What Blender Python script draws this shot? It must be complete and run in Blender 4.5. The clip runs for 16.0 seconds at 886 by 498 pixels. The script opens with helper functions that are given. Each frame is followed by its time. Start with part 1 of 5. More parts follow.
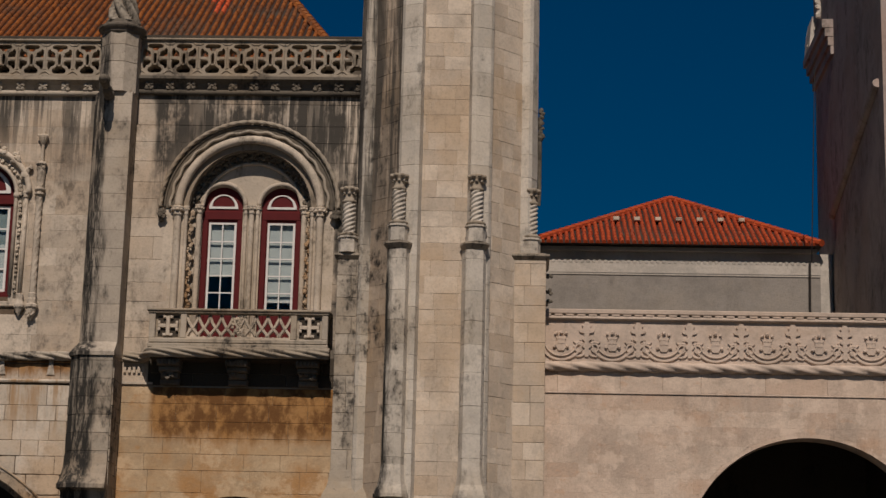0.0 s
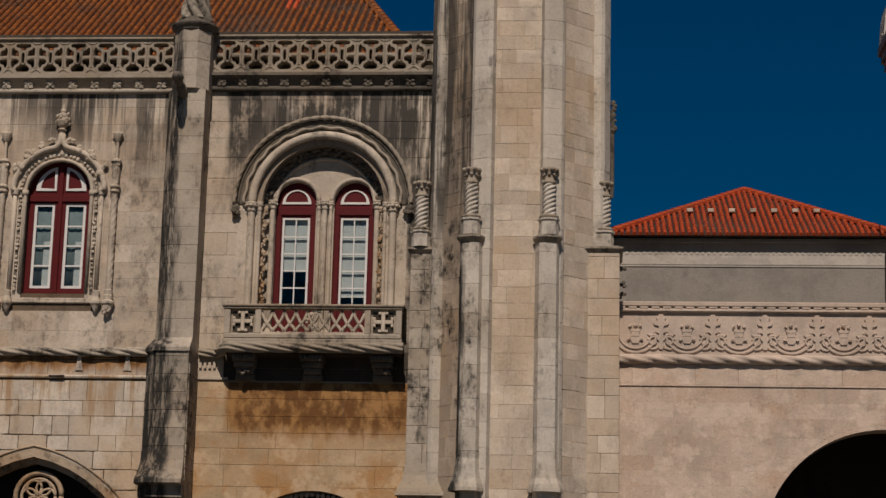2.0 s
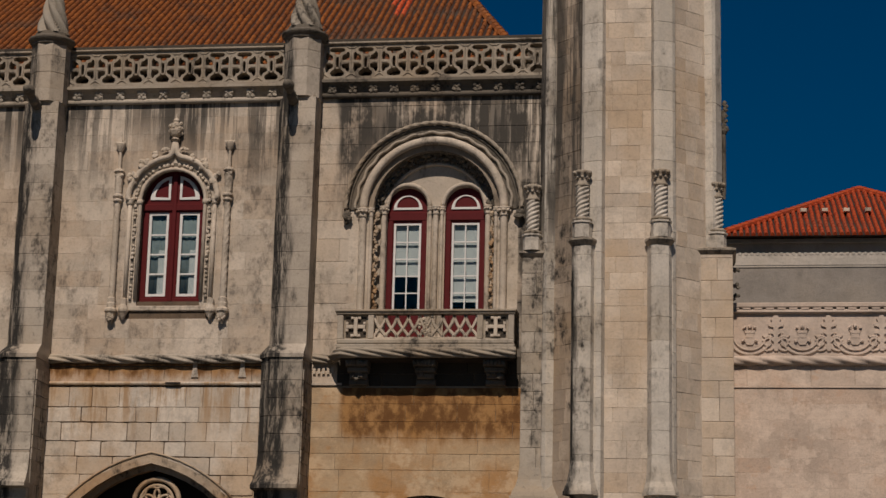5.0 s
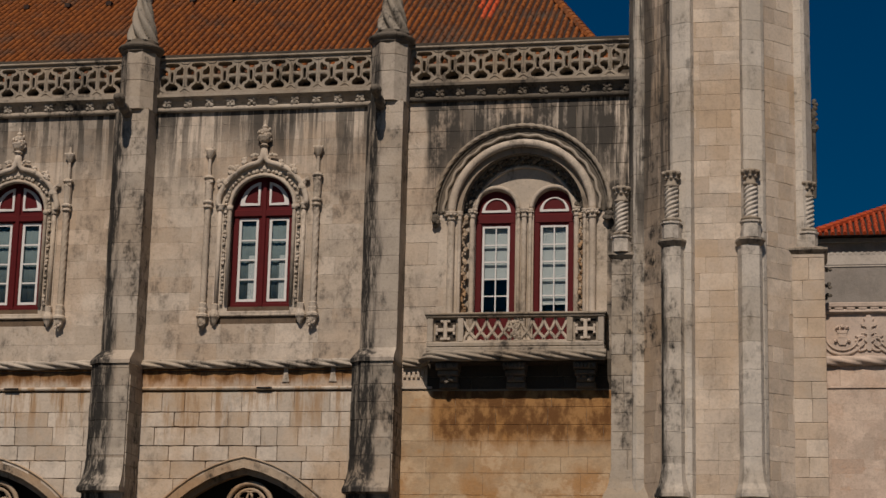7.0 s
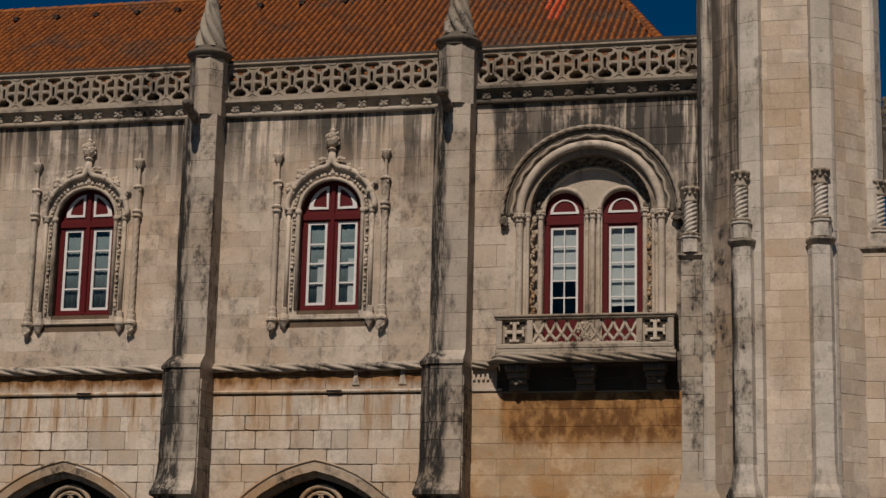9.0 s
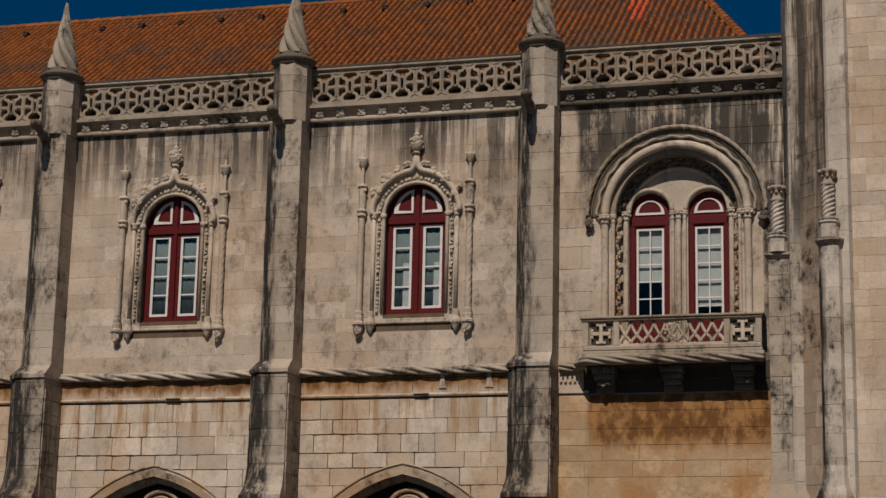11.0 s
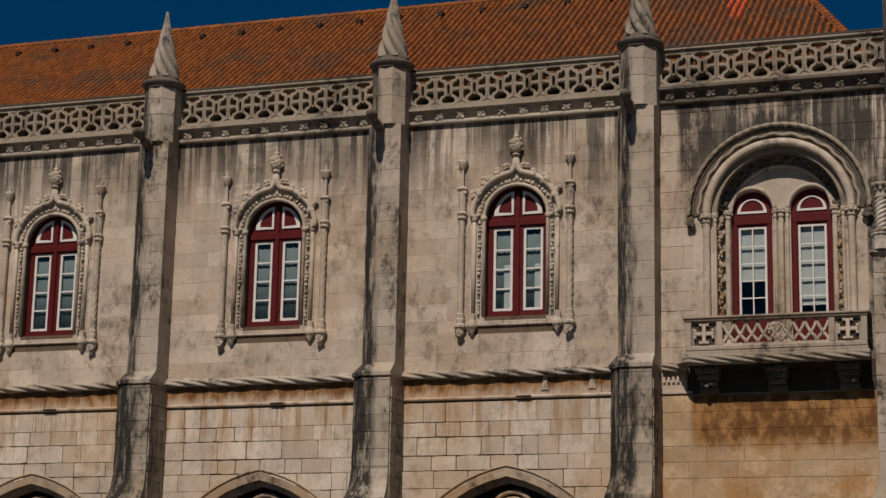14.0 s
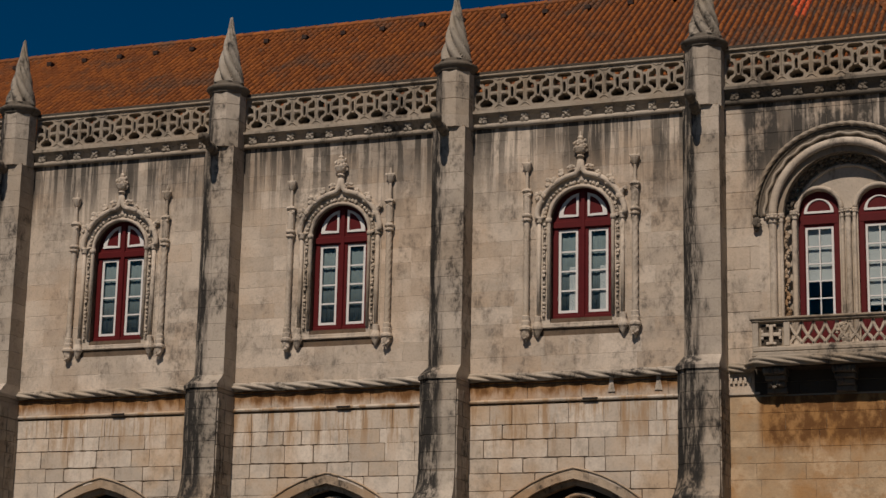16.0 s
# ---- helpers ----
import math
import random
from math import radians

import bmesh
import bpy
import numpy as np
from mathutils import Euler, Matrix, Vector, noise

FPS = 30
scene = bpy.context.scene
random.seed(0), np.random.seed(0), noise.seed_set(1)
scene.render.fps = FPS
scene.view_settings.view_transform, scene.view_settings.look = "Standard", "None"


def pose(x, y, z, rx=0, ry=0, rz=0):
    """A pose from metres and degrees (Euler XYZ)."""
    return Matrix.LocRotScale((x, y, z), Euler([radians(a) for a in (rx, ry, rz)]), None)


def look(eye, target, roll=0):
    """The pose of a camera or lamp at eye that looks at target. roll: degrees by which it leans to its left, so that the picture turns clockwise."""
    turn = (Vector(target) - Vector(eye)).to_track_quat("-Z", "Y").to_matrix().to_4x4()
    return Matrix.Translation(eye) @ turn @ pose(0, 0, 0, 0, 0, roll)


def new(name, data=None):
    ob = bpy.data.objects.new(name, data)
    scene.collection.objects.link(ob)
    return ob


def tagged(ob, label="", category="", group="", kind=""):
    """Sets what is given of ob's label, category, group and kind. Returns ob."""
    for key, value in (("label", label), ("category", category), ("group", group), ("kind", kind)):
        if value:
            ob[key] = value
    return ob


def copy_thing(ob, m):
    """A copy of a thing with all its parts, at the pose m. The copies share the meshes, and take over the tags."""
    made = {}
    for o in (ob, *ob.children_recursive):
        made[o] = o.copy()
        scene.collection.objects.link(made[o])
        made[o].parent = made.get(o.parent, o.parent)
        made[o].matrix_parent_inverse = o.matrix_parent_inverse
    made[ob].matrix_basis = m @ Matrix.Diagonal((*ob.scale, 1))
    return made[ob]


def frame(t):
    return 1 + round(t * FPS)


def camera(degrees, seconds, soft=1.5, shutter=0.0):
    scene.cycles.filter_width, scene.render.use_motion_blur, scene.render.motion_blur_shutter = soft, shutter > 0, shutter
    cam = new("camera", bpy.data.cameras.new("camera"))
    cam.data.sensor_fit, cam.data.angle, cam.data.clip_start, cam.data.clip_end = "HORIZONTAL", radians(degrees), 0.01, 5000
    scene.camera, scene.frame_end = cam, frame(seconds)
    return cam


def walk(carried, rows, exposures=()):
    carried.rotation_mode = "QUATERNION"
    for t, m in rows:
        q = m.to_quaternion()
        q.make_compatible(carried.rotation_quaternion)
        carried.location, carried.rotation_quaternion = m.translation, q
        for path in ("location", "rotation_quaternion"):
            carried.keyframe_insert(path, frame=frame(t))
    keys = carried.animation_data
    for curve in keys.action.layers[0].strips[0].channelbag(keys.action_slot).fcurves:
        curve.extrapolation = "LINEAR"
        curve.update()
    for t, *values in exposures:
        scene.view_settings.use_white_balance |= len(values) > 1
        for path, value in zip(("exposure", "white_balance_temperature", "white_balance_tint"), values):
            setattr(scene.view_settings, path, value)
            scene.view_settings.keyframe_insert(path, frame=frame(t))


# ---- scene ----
cam = camera(25.88, 16.0)
EYE = 1.7
# a tripod that stands still and pans: seconds, turn to the right, tilt up, lean (degrees)
ROWS = [
    (0.0, -2.558, 12.934, -1.350),
    (0.5, -2.947, 12.866, -1.388),
    (1.0, -3.474, 12.794, -1.355),
    (1.5, -4.101, 12.732, -1.364),
    (2.0, -4.778, 12.697, -1.342),
    (2.5, -5.410, 12.690, -1.345),
    (3.0, -5.924, 12.700, -1.345),
    (3.5, -6.370, 12.714, -1.356),
    (6.0, -9.593, 12.759, -1.352),
    (6.5, -10.279, 12.766, -1.351),
    (7.0, -10.878, 12.770, -1.348),
    (7.5, -11.396, 12.776, -1.351),
    (8.0, -11.894, 12.781, -1.357),
    (8.5, -12.403, 12.786, -1.348),
    (9.0, -12.964, 12.791, -1.310),
    (11.5, -16.143, 12.825, -1.238),
    (12.0, -16.651, 12.827, -1.243),
    (12.5, -17.134, 12.827, -1.200),
    (13.0, -17.623, 12.825, -1.176),
    (13.5, -18.130, 12.822, -1.185),
    (14.0, -18.630, 12.822, -1.161),
    (14.5, -19.109, 12.828, -1.155),
    (15.0, -19.595, 12.839, -1.169),
    (15.5, -20.099, 12.851, -1.162),
    (16.0, -20.611, 12.859, -1.149),
]
walk(cam, [(t, pose(0, 0, EYE, 0, 0, -pan) @ pose(0, 0, 0, 90 + tilt, 0, 0) @ pose(0, 0, 0, 0, 0, -lean)) for t, pan, tilt, lean in ROWS])

# ---- light ----
SUN_EL, SUN_AZ = 50.0, 0.8            # elevation, degrees to the left of the facade's normal
world = bpy.data.worlds.new("sky")
scene.world = world
world.use_nodes = True
wn, wl = world.node_tree.nodes, world.node_tree.links
bg = wn["Background"]
sky = wn.new("ShaderNodeTexSky")
sky.sky_type, sky.sun_disc = "NISHITA", False
sky.sun_elevation, sky.sun_rotation = radians(SUN_EL), radians(180 + SUN_AZ)
sky.air_density, sky.dust_density, sky.ozone_density = 1.0, 0.1, 6.0
deep = wn.new("ShaderNodeHueSaturation")
deep.inputs["Saturation"].default_value, deep.inputs["Value"].default_value = 1.6, 0.55
wl.new(sky.outputs[0], deep.inputs["Color"])
wl.new(deep.outputs[0], bg.inputs[0])
bg.inputs[1].default_value = 0.05
sun = new("sun", bpy.data.lights.new("sun", "SUN"))
sun.data.energy, sun.data.angle, sun.data.color = 4.4, radians(0.5), (1.0, 0.865, 0.755)
el, az = radians(SUN_EL), radians(SUN_AZ)
sun.matrix_world = look((0, 0, 60), (math.cos(el) * math.sin(az), math.cos(el) * math.cos(az), 60 - math.sin(el)))
scene.view_settings.exposure = -0.47

# ---- materials ----


class Nodes:
    """A short way to write node materials."""

    def __init__(self, name):
        self.m = bpy.data.materials.new(name)
        self.m.use_nodes = True
        self.n, self.l = self.m.node_tree.nodes, self.m.node_tree.links
        self.bsdf = self.n["Principled BSDF"]
        self.pos = self.n.new("ShaderNodeNewGeometry").outputs["Position"]

    def noise(self, scale, detail=4.0, stretch=None, rough=0.6, offset=(0, 0, 0)):
        t = self.n.new("ShaderNodeTexNoise")
        t.inputs["Scale"].default_value, t.inputs["Detail"].default_value, t.inputs["Roughness"].default_value = scale, detail, rough
        mp = self.n.new("ShaderNodeMapping")
        mp.inputs["Location"].default_value = offset
        if stretch:
            mp.inputs["Scale"].default_value = stretch
        self.l.new(self.pos, mp.inputs[0])
        self.l.new(mp.outputs[0], t.inputs["Vector"])
        return t.outputs["Fac"]

    def ramp(self, fac, lo, hi, a=0.0, b=1.0, smooth=True):
        r = self.n.new("ShaderNodeMapRange")
        r.interpolation_type = "SMOOTHSTEP" if smooth else "LINEAR"
        for i, v in enumerate((lo, hi, a, b)):
            r.inputs[i + 1].default_value = v
        self.l.new(fac, r.inputs[0])
        return r.outputs[0]

    def math(self, op, a, b=None):
        m = self.n.new("ShaderNodeMath")
        m.operation = op
        for i, v in enumerate((a, b)):
            if v is None:
                continue
            if isinstance(v, (int, float)):
                m.inputs[i].default_value = v
            else:
                self.l.new(v, m.inputs[i])
        return m.outputs[0]

    def mix(self, fac, a, b, mode="MIX"):
        m = self.n.new("ShaderNodeMix")
        m.data_type, m.blend_type = "RGBA", mode
        for sock, v in ((m.inputs[0], fac), (m.inputs[6], a), (m.inputs[7], b)):
            if isinstance(v, (int, float)):
                sock.default_value = v
            elif isinstance(v, tuple):
                sock.default_value = (*v, 1)
            else:
                self.l.new(v, sock)
        return m.outputs[2]

    def axis(self, i):
        s = self.n.new("ShaderNodeSeparateXYZ")
        self.l.new(self.pos, s.inputs[0])
        return s.outputs[i]

    def chance(self):
        """A number of its own for each piece."""
        a = self.n.new("ShaderNodeObjectInfo").outputs["Random"]
        b = self.n.new("ShaderNodeNewGeometry").outputs["Random Per Island"]
        return self.math("FRACT", self.math("ADD", a, b))

    def bump(self, height, strength, distance=0.02):
        b = self.n.new("ShaderNodeBump")
        b.inputs["Strength"].default_value, b.inputs["Distance"].default_value = strength, distance
        self.l.new(height, b.inputs["Height"])
        self.l.new(b.outputs[0], self.bsdf.inputs["Normal"])

    def done(self, colour, rough=0.85, **kw):
        s = self.bsdf.inputs["Base Color"]
        if isinstance(colour, tuple):
            s.default_value = (*colour, 1)
        else:
            self.l.new(colour, s)
        self.bsdf.inputs["Roughness"].default_value = rough
        for k, v in kw.items():
            self.bsdf.inputs[k].default_value = v
        return self.m


def stone(name, pale, deep_tone, warm, soot=0.4, streak=0.0, z_low=15.4, z_high=17.4, vary=0.5, patches=0.3, speck=0.3, flank=None, edge=None, rust=None, veil=0.0, drip=None, clean=None, runs=0.55):
    """Weathered limestone: tone from block to block, ochre patches, soot clouds, black run-off streaks, lichen specks."""
    k = Nodes(name)
    cloud, mid, fine = k.noise(0.33, 6, rough=0.62), k.noise(1.9, 7, rough=0.72), k.noise(16, 5, rough=0.75)
    chance = k.chance()
    c = k.mix(k.ramp(chance, 0.5 - 0.5 / max(vary, 0.05), 0.5 + 0.5 / max(vary, 0.05), 0, 1, False), deep_tone, pale)
    c = k.mix(k.ramp(k.math("FRACT", k.math("MULTIPLY", chance, 7.3)), 0.86, 0.9, 0.0, vary * 0.55), c, tuple(1.12 * v for v in pale))
    c = k.mix(k.ramp(k.math("FRACT", k.math("MULTIPLY", chance, 11.7)), 0.78, 0.86, 0.0, vary * 0.5), c, tuple(0.5 * (u + v) for u, v in zip(warm, deep_tone)))
    c = k.mix(k.ramp(k.noise(0.8, 7, offset=(2, 5, 9), rough=0.72), 0.44, 0.62, 0.0, 0.6), c, tuple(0.6 * v for v in pale))
    c = k.mix(k.math("MULTIPLY", k.ramp(cloud, 0.46, 0.64), patches), c, warm)
    c = k.mix(k.ramp(k.noise(3.5, 6, offset=(4, 1, 6), rough=0.7), 0.55, 0.78, 0.0, 0.35), c, warm)
    c = k.mix(k.ramp(fine, 0.45, 0.72, 0.0, 0.3), c, tuple(0.45 * v for v in deep_tone))
    if patches > 0.8:
        c = k.mix(k.ramp(k.noise(1.0, 7, offset=(8, 8, 3), rough=0.7), 0.50, 0.60, 0.0, 0.6), c, tuple(1.1 * v for v in pale))
        c = k.mix(k.ramp(k.noise(1.7, 6, stretch=(1, 1, 1.6), offset=(3, 7, 8), rough=0.7), 0.58, 0.66, 0.0, 0.45), c, warm)
    black = (0.020, 0.018, 0.016)
    grain = k.ramp(k.noise(7.5, 7, stretch=(1, 1, 0.5), offset=(5, 9, 2), rough=0.78), 0.40, 0.60)
    where = k.ramp(k.noise(0.7, 7, stretch=(1.3, 1.3, 0.5), offset=(7, 3, 1), rough=0.72), 0.47, 0.60)
    dirt = k.math("MULTIPLY", k.math("MULTIPLY", k.ramp(mid, 0.42, 0.58), where), k.math("ADD", k.math("MULTIPLY", grain, 0.75), 0.25))
    c = k.mix(k.math("MULTIPLY", dirt, soot), c, black)
    spots = k.math("MULTIPLY", k.ramp(k.noise(5.5, 5, offset=(1, 1, 4), rough=0.8), 0.60, 0.70), speck)
    c = k.mix(spots, c, (0.05, 0.045, 0.038))
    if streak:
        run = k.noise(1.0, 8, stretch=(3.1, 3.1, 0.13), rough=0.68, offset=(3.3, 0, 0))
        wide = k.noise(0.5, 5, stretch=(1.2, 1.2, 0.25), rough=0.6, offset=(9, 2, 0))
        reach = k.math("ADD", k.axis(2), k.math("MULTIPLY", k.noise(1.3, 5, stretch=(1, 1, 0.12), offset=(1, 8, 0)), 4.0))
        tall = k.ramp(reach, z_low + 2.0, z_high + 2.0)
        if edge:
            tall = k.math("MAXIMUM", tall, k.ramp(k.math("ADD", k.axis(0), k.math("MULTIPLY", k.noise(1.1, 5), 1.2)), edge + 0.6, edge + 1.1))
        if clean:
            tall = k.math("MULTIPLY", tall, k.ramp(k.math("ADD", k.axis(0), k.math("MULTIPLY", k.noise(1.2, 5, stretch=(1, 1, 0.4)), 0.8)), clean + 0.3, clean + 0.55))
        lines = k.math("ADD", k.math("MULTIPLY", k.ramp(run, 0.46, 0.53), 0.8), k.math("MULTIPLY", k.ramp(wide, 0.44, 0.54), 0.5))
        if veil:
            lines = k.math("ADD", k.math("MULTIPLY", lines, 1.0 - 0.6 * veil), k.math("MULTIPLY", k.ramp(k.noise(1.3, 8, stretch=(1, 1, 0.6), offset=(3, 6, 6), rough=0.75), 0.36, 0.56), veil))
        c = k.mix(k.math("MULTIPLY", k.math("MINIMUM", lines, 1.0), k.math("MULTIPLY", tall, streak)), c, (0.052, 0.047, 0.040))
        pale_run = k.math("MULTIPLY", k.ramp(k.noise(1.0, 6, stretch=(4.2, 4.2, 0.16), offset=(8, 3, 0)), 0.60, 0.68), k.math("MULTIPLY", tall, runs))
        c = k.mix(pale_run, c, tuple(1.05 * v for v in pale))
    if drip:
        lines = k.ramp(k.noise(1.0, 7, stretch=(2.2, 2.2, 0.22), offset=(4, 4, 1), rough=0.7), 0.47, 0.60)
        level = k.math("ADD", k.axis(2), k.math("MULTIPLY", k.noise(0.6, 5, stretch=(1.4, 1.4, 0.3), offset=(6, 1, 2)), 2.4))
        c = k.mix(k.math("MULTIPLY", lines, k.ramp(level, drip[0] + 1.2, drip[1] + 1.2, 0.0, 0.85)), c, (0.37, 0.225, 0.11))
    if rust:
        level = k.math("ADD", k.axis(2), k.math("MULTIPLY", k.noise(1.0, 6, stretch=(2.6, 2.6, 0.5), offset=(2, 2, 7), rough=0.7), 0.9))
        bounds = k.math("MULTIPLY", k.ramp(k.axis(0), rust[2], rust[2] + 0.25), k.ramp(level, rust[0] + 0.45, rust[1] + 0.45))
        c = k.mix(k.math("MULTIPLY", bounds, 0.8), c, (0.45, 0.225, 0.065))
        c = k.mix(k.math("MULTIPLY", bounds, k.ramp(k.noise(2.6, 6, stretch=(1.2, 1.2, 0.8), offset=(9, 4, 4), rough=0.7), 0.36, 0.58, 0.25, 0.95)), c, (0.14, 0.062, 0.020))
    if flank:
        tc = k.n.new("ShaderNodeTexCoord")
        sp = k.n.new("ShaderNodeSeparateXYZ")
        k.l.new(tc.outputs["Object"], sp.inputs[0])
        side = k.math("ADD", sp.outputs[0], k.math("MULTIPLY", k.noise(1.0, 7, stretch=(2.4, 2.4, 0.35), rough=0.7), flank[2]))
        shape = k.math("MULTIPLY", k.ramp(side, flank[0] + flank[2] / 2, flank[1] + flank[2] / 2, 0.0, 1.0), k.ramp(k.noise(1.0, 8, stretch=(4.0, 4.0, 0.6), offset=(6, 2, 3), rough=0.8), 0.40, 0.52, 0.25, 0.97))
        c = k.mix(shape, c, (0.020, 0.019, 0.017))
    k.bump(k.math("ADD", fine, k.math("MULTIPLY", mid, 2.5)), 0.4, 0.03)
    return k.done(c, 0.92, **{"Specular IOR Level": 0.25})


PALE, MIDDLE, OCHRE = (0.66, 0.565, 0.455), (0.49, 0.41, 0.32), (0.46, 0.30, 0.17)
M = {}
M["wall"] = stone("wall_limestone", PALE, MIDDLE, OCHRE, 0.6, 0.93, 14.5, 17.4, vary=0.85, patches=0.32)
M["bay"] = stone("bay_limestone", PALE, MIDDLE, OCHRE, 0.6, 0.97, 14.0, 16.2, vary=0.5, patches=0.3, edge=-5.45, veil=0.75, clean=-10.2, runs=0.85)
M["ochre"] = stone("ochre_limestone", (0.56, 0.42, 0.27), (0.44, 0.30, 0.165), (0.42, 0.215, 0.075), 0.04, 0.0, vary=0.5, patches=0.85, speck=0.06, rust=(7.75, 8.3, -9.95))
M["band"] = stone("band_limestone", (0.66, 0.56, 0.45), (0.50, 0.40, 0.30), (0.40, 0.20, 0.07), 0.45, 0.0, vary=0.6, patches=0.5, speck=0.2, rust=(9.5, 9.85, -60.0))
M["lower"] = stone("lower_limestone", (0.75, 0.66, 0.545), (0.52, 0.43, 0.33), (0.50, 0.335, 0.19), 0.3, 0.0, vary=0.9, patches=0.65, speck=0.25, drip=(7.6, 9.3))
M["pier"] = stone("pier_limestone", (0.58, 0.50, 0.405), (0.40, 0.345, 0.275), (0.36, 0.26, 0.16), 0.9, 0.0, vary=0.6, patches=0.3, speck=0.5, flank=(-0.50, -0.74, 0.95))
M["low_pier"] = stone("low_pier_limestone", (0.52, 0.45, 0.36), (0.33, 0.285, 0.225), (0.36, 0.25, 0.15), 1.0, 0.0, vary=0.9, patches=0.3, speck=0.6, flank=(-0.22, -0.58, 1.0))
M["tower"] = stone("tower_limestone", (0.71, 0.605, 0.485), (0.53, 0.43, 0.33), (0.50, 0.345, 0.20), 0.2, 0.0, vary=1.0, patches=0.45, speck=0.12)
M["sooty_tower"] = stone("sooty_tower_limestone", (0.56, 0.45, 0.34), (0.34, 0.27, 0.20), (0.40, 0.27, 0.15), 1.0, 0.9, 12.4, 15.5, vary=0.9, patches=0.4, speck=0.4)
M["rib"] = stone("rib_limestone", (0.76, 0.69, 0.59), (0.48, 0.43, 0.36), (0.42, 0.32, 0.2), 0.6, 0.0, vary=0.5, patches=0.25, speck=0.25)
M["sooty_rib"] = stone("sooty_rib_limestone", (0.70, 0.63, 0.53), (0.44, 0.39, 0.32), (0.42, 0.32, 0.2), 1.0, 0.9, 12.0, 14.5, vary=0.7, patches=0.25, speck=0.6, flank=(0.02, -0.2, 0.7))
M["arcade"] = stone("arcade_limestone", (0.66, 0.53, 0.42), (0.53, 0.41, 0.32), (0.54, 0.35, 0.23), 0.25, 0.0, vary=0.95, patches=0.9, speck=0.12)
M["carved"] = stone("carved_limestone", (0.68, 0.585, 0.47), (0.52, 0.44, 0.35), (0.36, 0.26, 0.15), 0.7, 0.0, vary=0.3, patches=0.3, speck=0.4)
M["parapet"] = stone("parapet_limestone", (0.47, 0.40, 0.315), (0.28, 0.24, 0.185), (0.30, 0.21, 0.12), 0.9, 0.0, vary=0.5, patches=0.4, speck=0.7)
# Lichen tone, also used to paint shade into hollows and soffits.
M["dark_carved"] = stone("lichened_shaded_limestone", (0.22, 0.19, 0.15), (0.09, 0.079, 0.064), (0.19, 0.135, 0.08), 0.9, 0.0, vary=0.4, patches=0.3, speck=0.6)
M["frieze"] = stone("frieze_limestone", (0.66, 0.54, 0.44), (0.53, 0.42, 0.34), (0.50, 0.36, 0.25), 0.15, 0.0, vary=0.3, patches=0.4, speck=0.1)
M["side_pier"] = stone("side_pier_limestone", (0.54, 0.47, 0.38), (0.36, 0.31, 0.245), (0.40, 0.29, 0.17), 0.95, 0.0, vary=0.7, patches=0.3, speck=0.6)
M["pinnacle"] = stone("pinnacle_limestone", (0.46, 0.405, 0.33), (0.27, 0.24, 0.195), (0.32, 0.24, 0.15), 1.0, 0.0, vary=0.5, patches=0.4, speck=0.7)
M["portal"] = stone("portal_limestone", (0.54, 0.43, 0.31), (0.37, 0.275, 0.185), (0.36, 0.205, 0.09), 0.9, 0.0, vary=0.6, patches=0.75, speck=0.4)
# Black crust tone that also carries shade under the balcony and inside the passage.
M["shade_crust"] = stone("crusted_shaded_limestone", (0.085, 0.07, 0.053), (0.038, 0.032, 0.025), (0.08, 0.05, 0.026), 0.9, 0.0, vary=0.4, patches=0.3, speck=0.5)
M["mortar"] = stone("mortar", (0.40, 0.33, 0.25), (0.29, 0.235, 0.175), (0.27, 0.18, 0.10), 0.6, 0.0)
M["joint"] = stone("dark_joint", (0.20, 0.15, 0.105), (0.12, 0.088, 0.06), (0.16, 0.09, 0.04), 0.6, 0.0)
# Unseen ground, toned dark to limit the light it throws up.
M["ground"] = stone("low_bounce_ground", (0.14, 0.13, 0.117), (0.09, 0.085, 0.077), (0.12, 0.105, 0.085), 0.3)
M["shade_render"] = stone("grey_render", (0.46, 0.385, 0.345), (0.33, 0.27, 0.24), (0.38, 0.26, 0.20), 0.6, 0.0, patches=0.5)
# The grey holds the shade that lies on the terrace wall.
M["render_wall"] = stone("shaded_terrace_render", (0.36, 0.325, 0.285), (0.28, 0.252, 0.222), (0.38, 0.32, 0.25), 0.2, 0.0, speck=0.05)
M["plaster"] = stone("pale_plaster", (0.62, 0.57, 0.50), (0.52, 0.47, 0.41), (0.5, 0.42, 0.33), 0.1, 0.0, speck=0.05)


def roof_tile(name, a, b, moss):
    k = Nodes(name)
    c = k.mix(k.ramp(k.chance(), 0, 1, 0.22, 0.78, False), a, b)
    c = k.mix(k.math("MULTIPLY", k.ramp(k.noise(1.6, 6, offset=(3, 1, 2), rough=0.75), 0.56, 0.66), 0.9 * moss), c, (0.085, 0.062, 0.042))
    c = k.mix(k.math("MULTIPLY", k.ramp(k.noise(7, 5, offset=(1, 6, 2), rough=0.8), 0.66, 0.72), moss), c, (0.30, 0.24, 0.16))
    c = k.mix(k.math("MULTIPLY", k.ramp(k.noise(0.45, 5), 0.5, 0.68), moss), c, (0.07, 0.058, 0.042))
    c = k.mix(k.ramp(k.noise(9, 4), 0.5, 0.8, 0, 0.5), c, (0.10, 0.034, 0.012))
    k.bump(k.noise(25, 4), 0.4, 0.01)
    return k.done(c, 0.85)


M["tile"] = roof_tile("clay_tile", (0.14, 0.037, 0.005), (0.36, 0.108, 0.012), 0.6)
M["new_tile"] = roof_tile("new_clay_tile", (0.58, 0.085, 0.02), (0.66, 0.12, 0.03), 0.0)
M["far_tile"] = roof_tile("bright_clay_tile", (0.34, 0.040, 0.006), (0.47, 0.070, 0.010), 0.25)
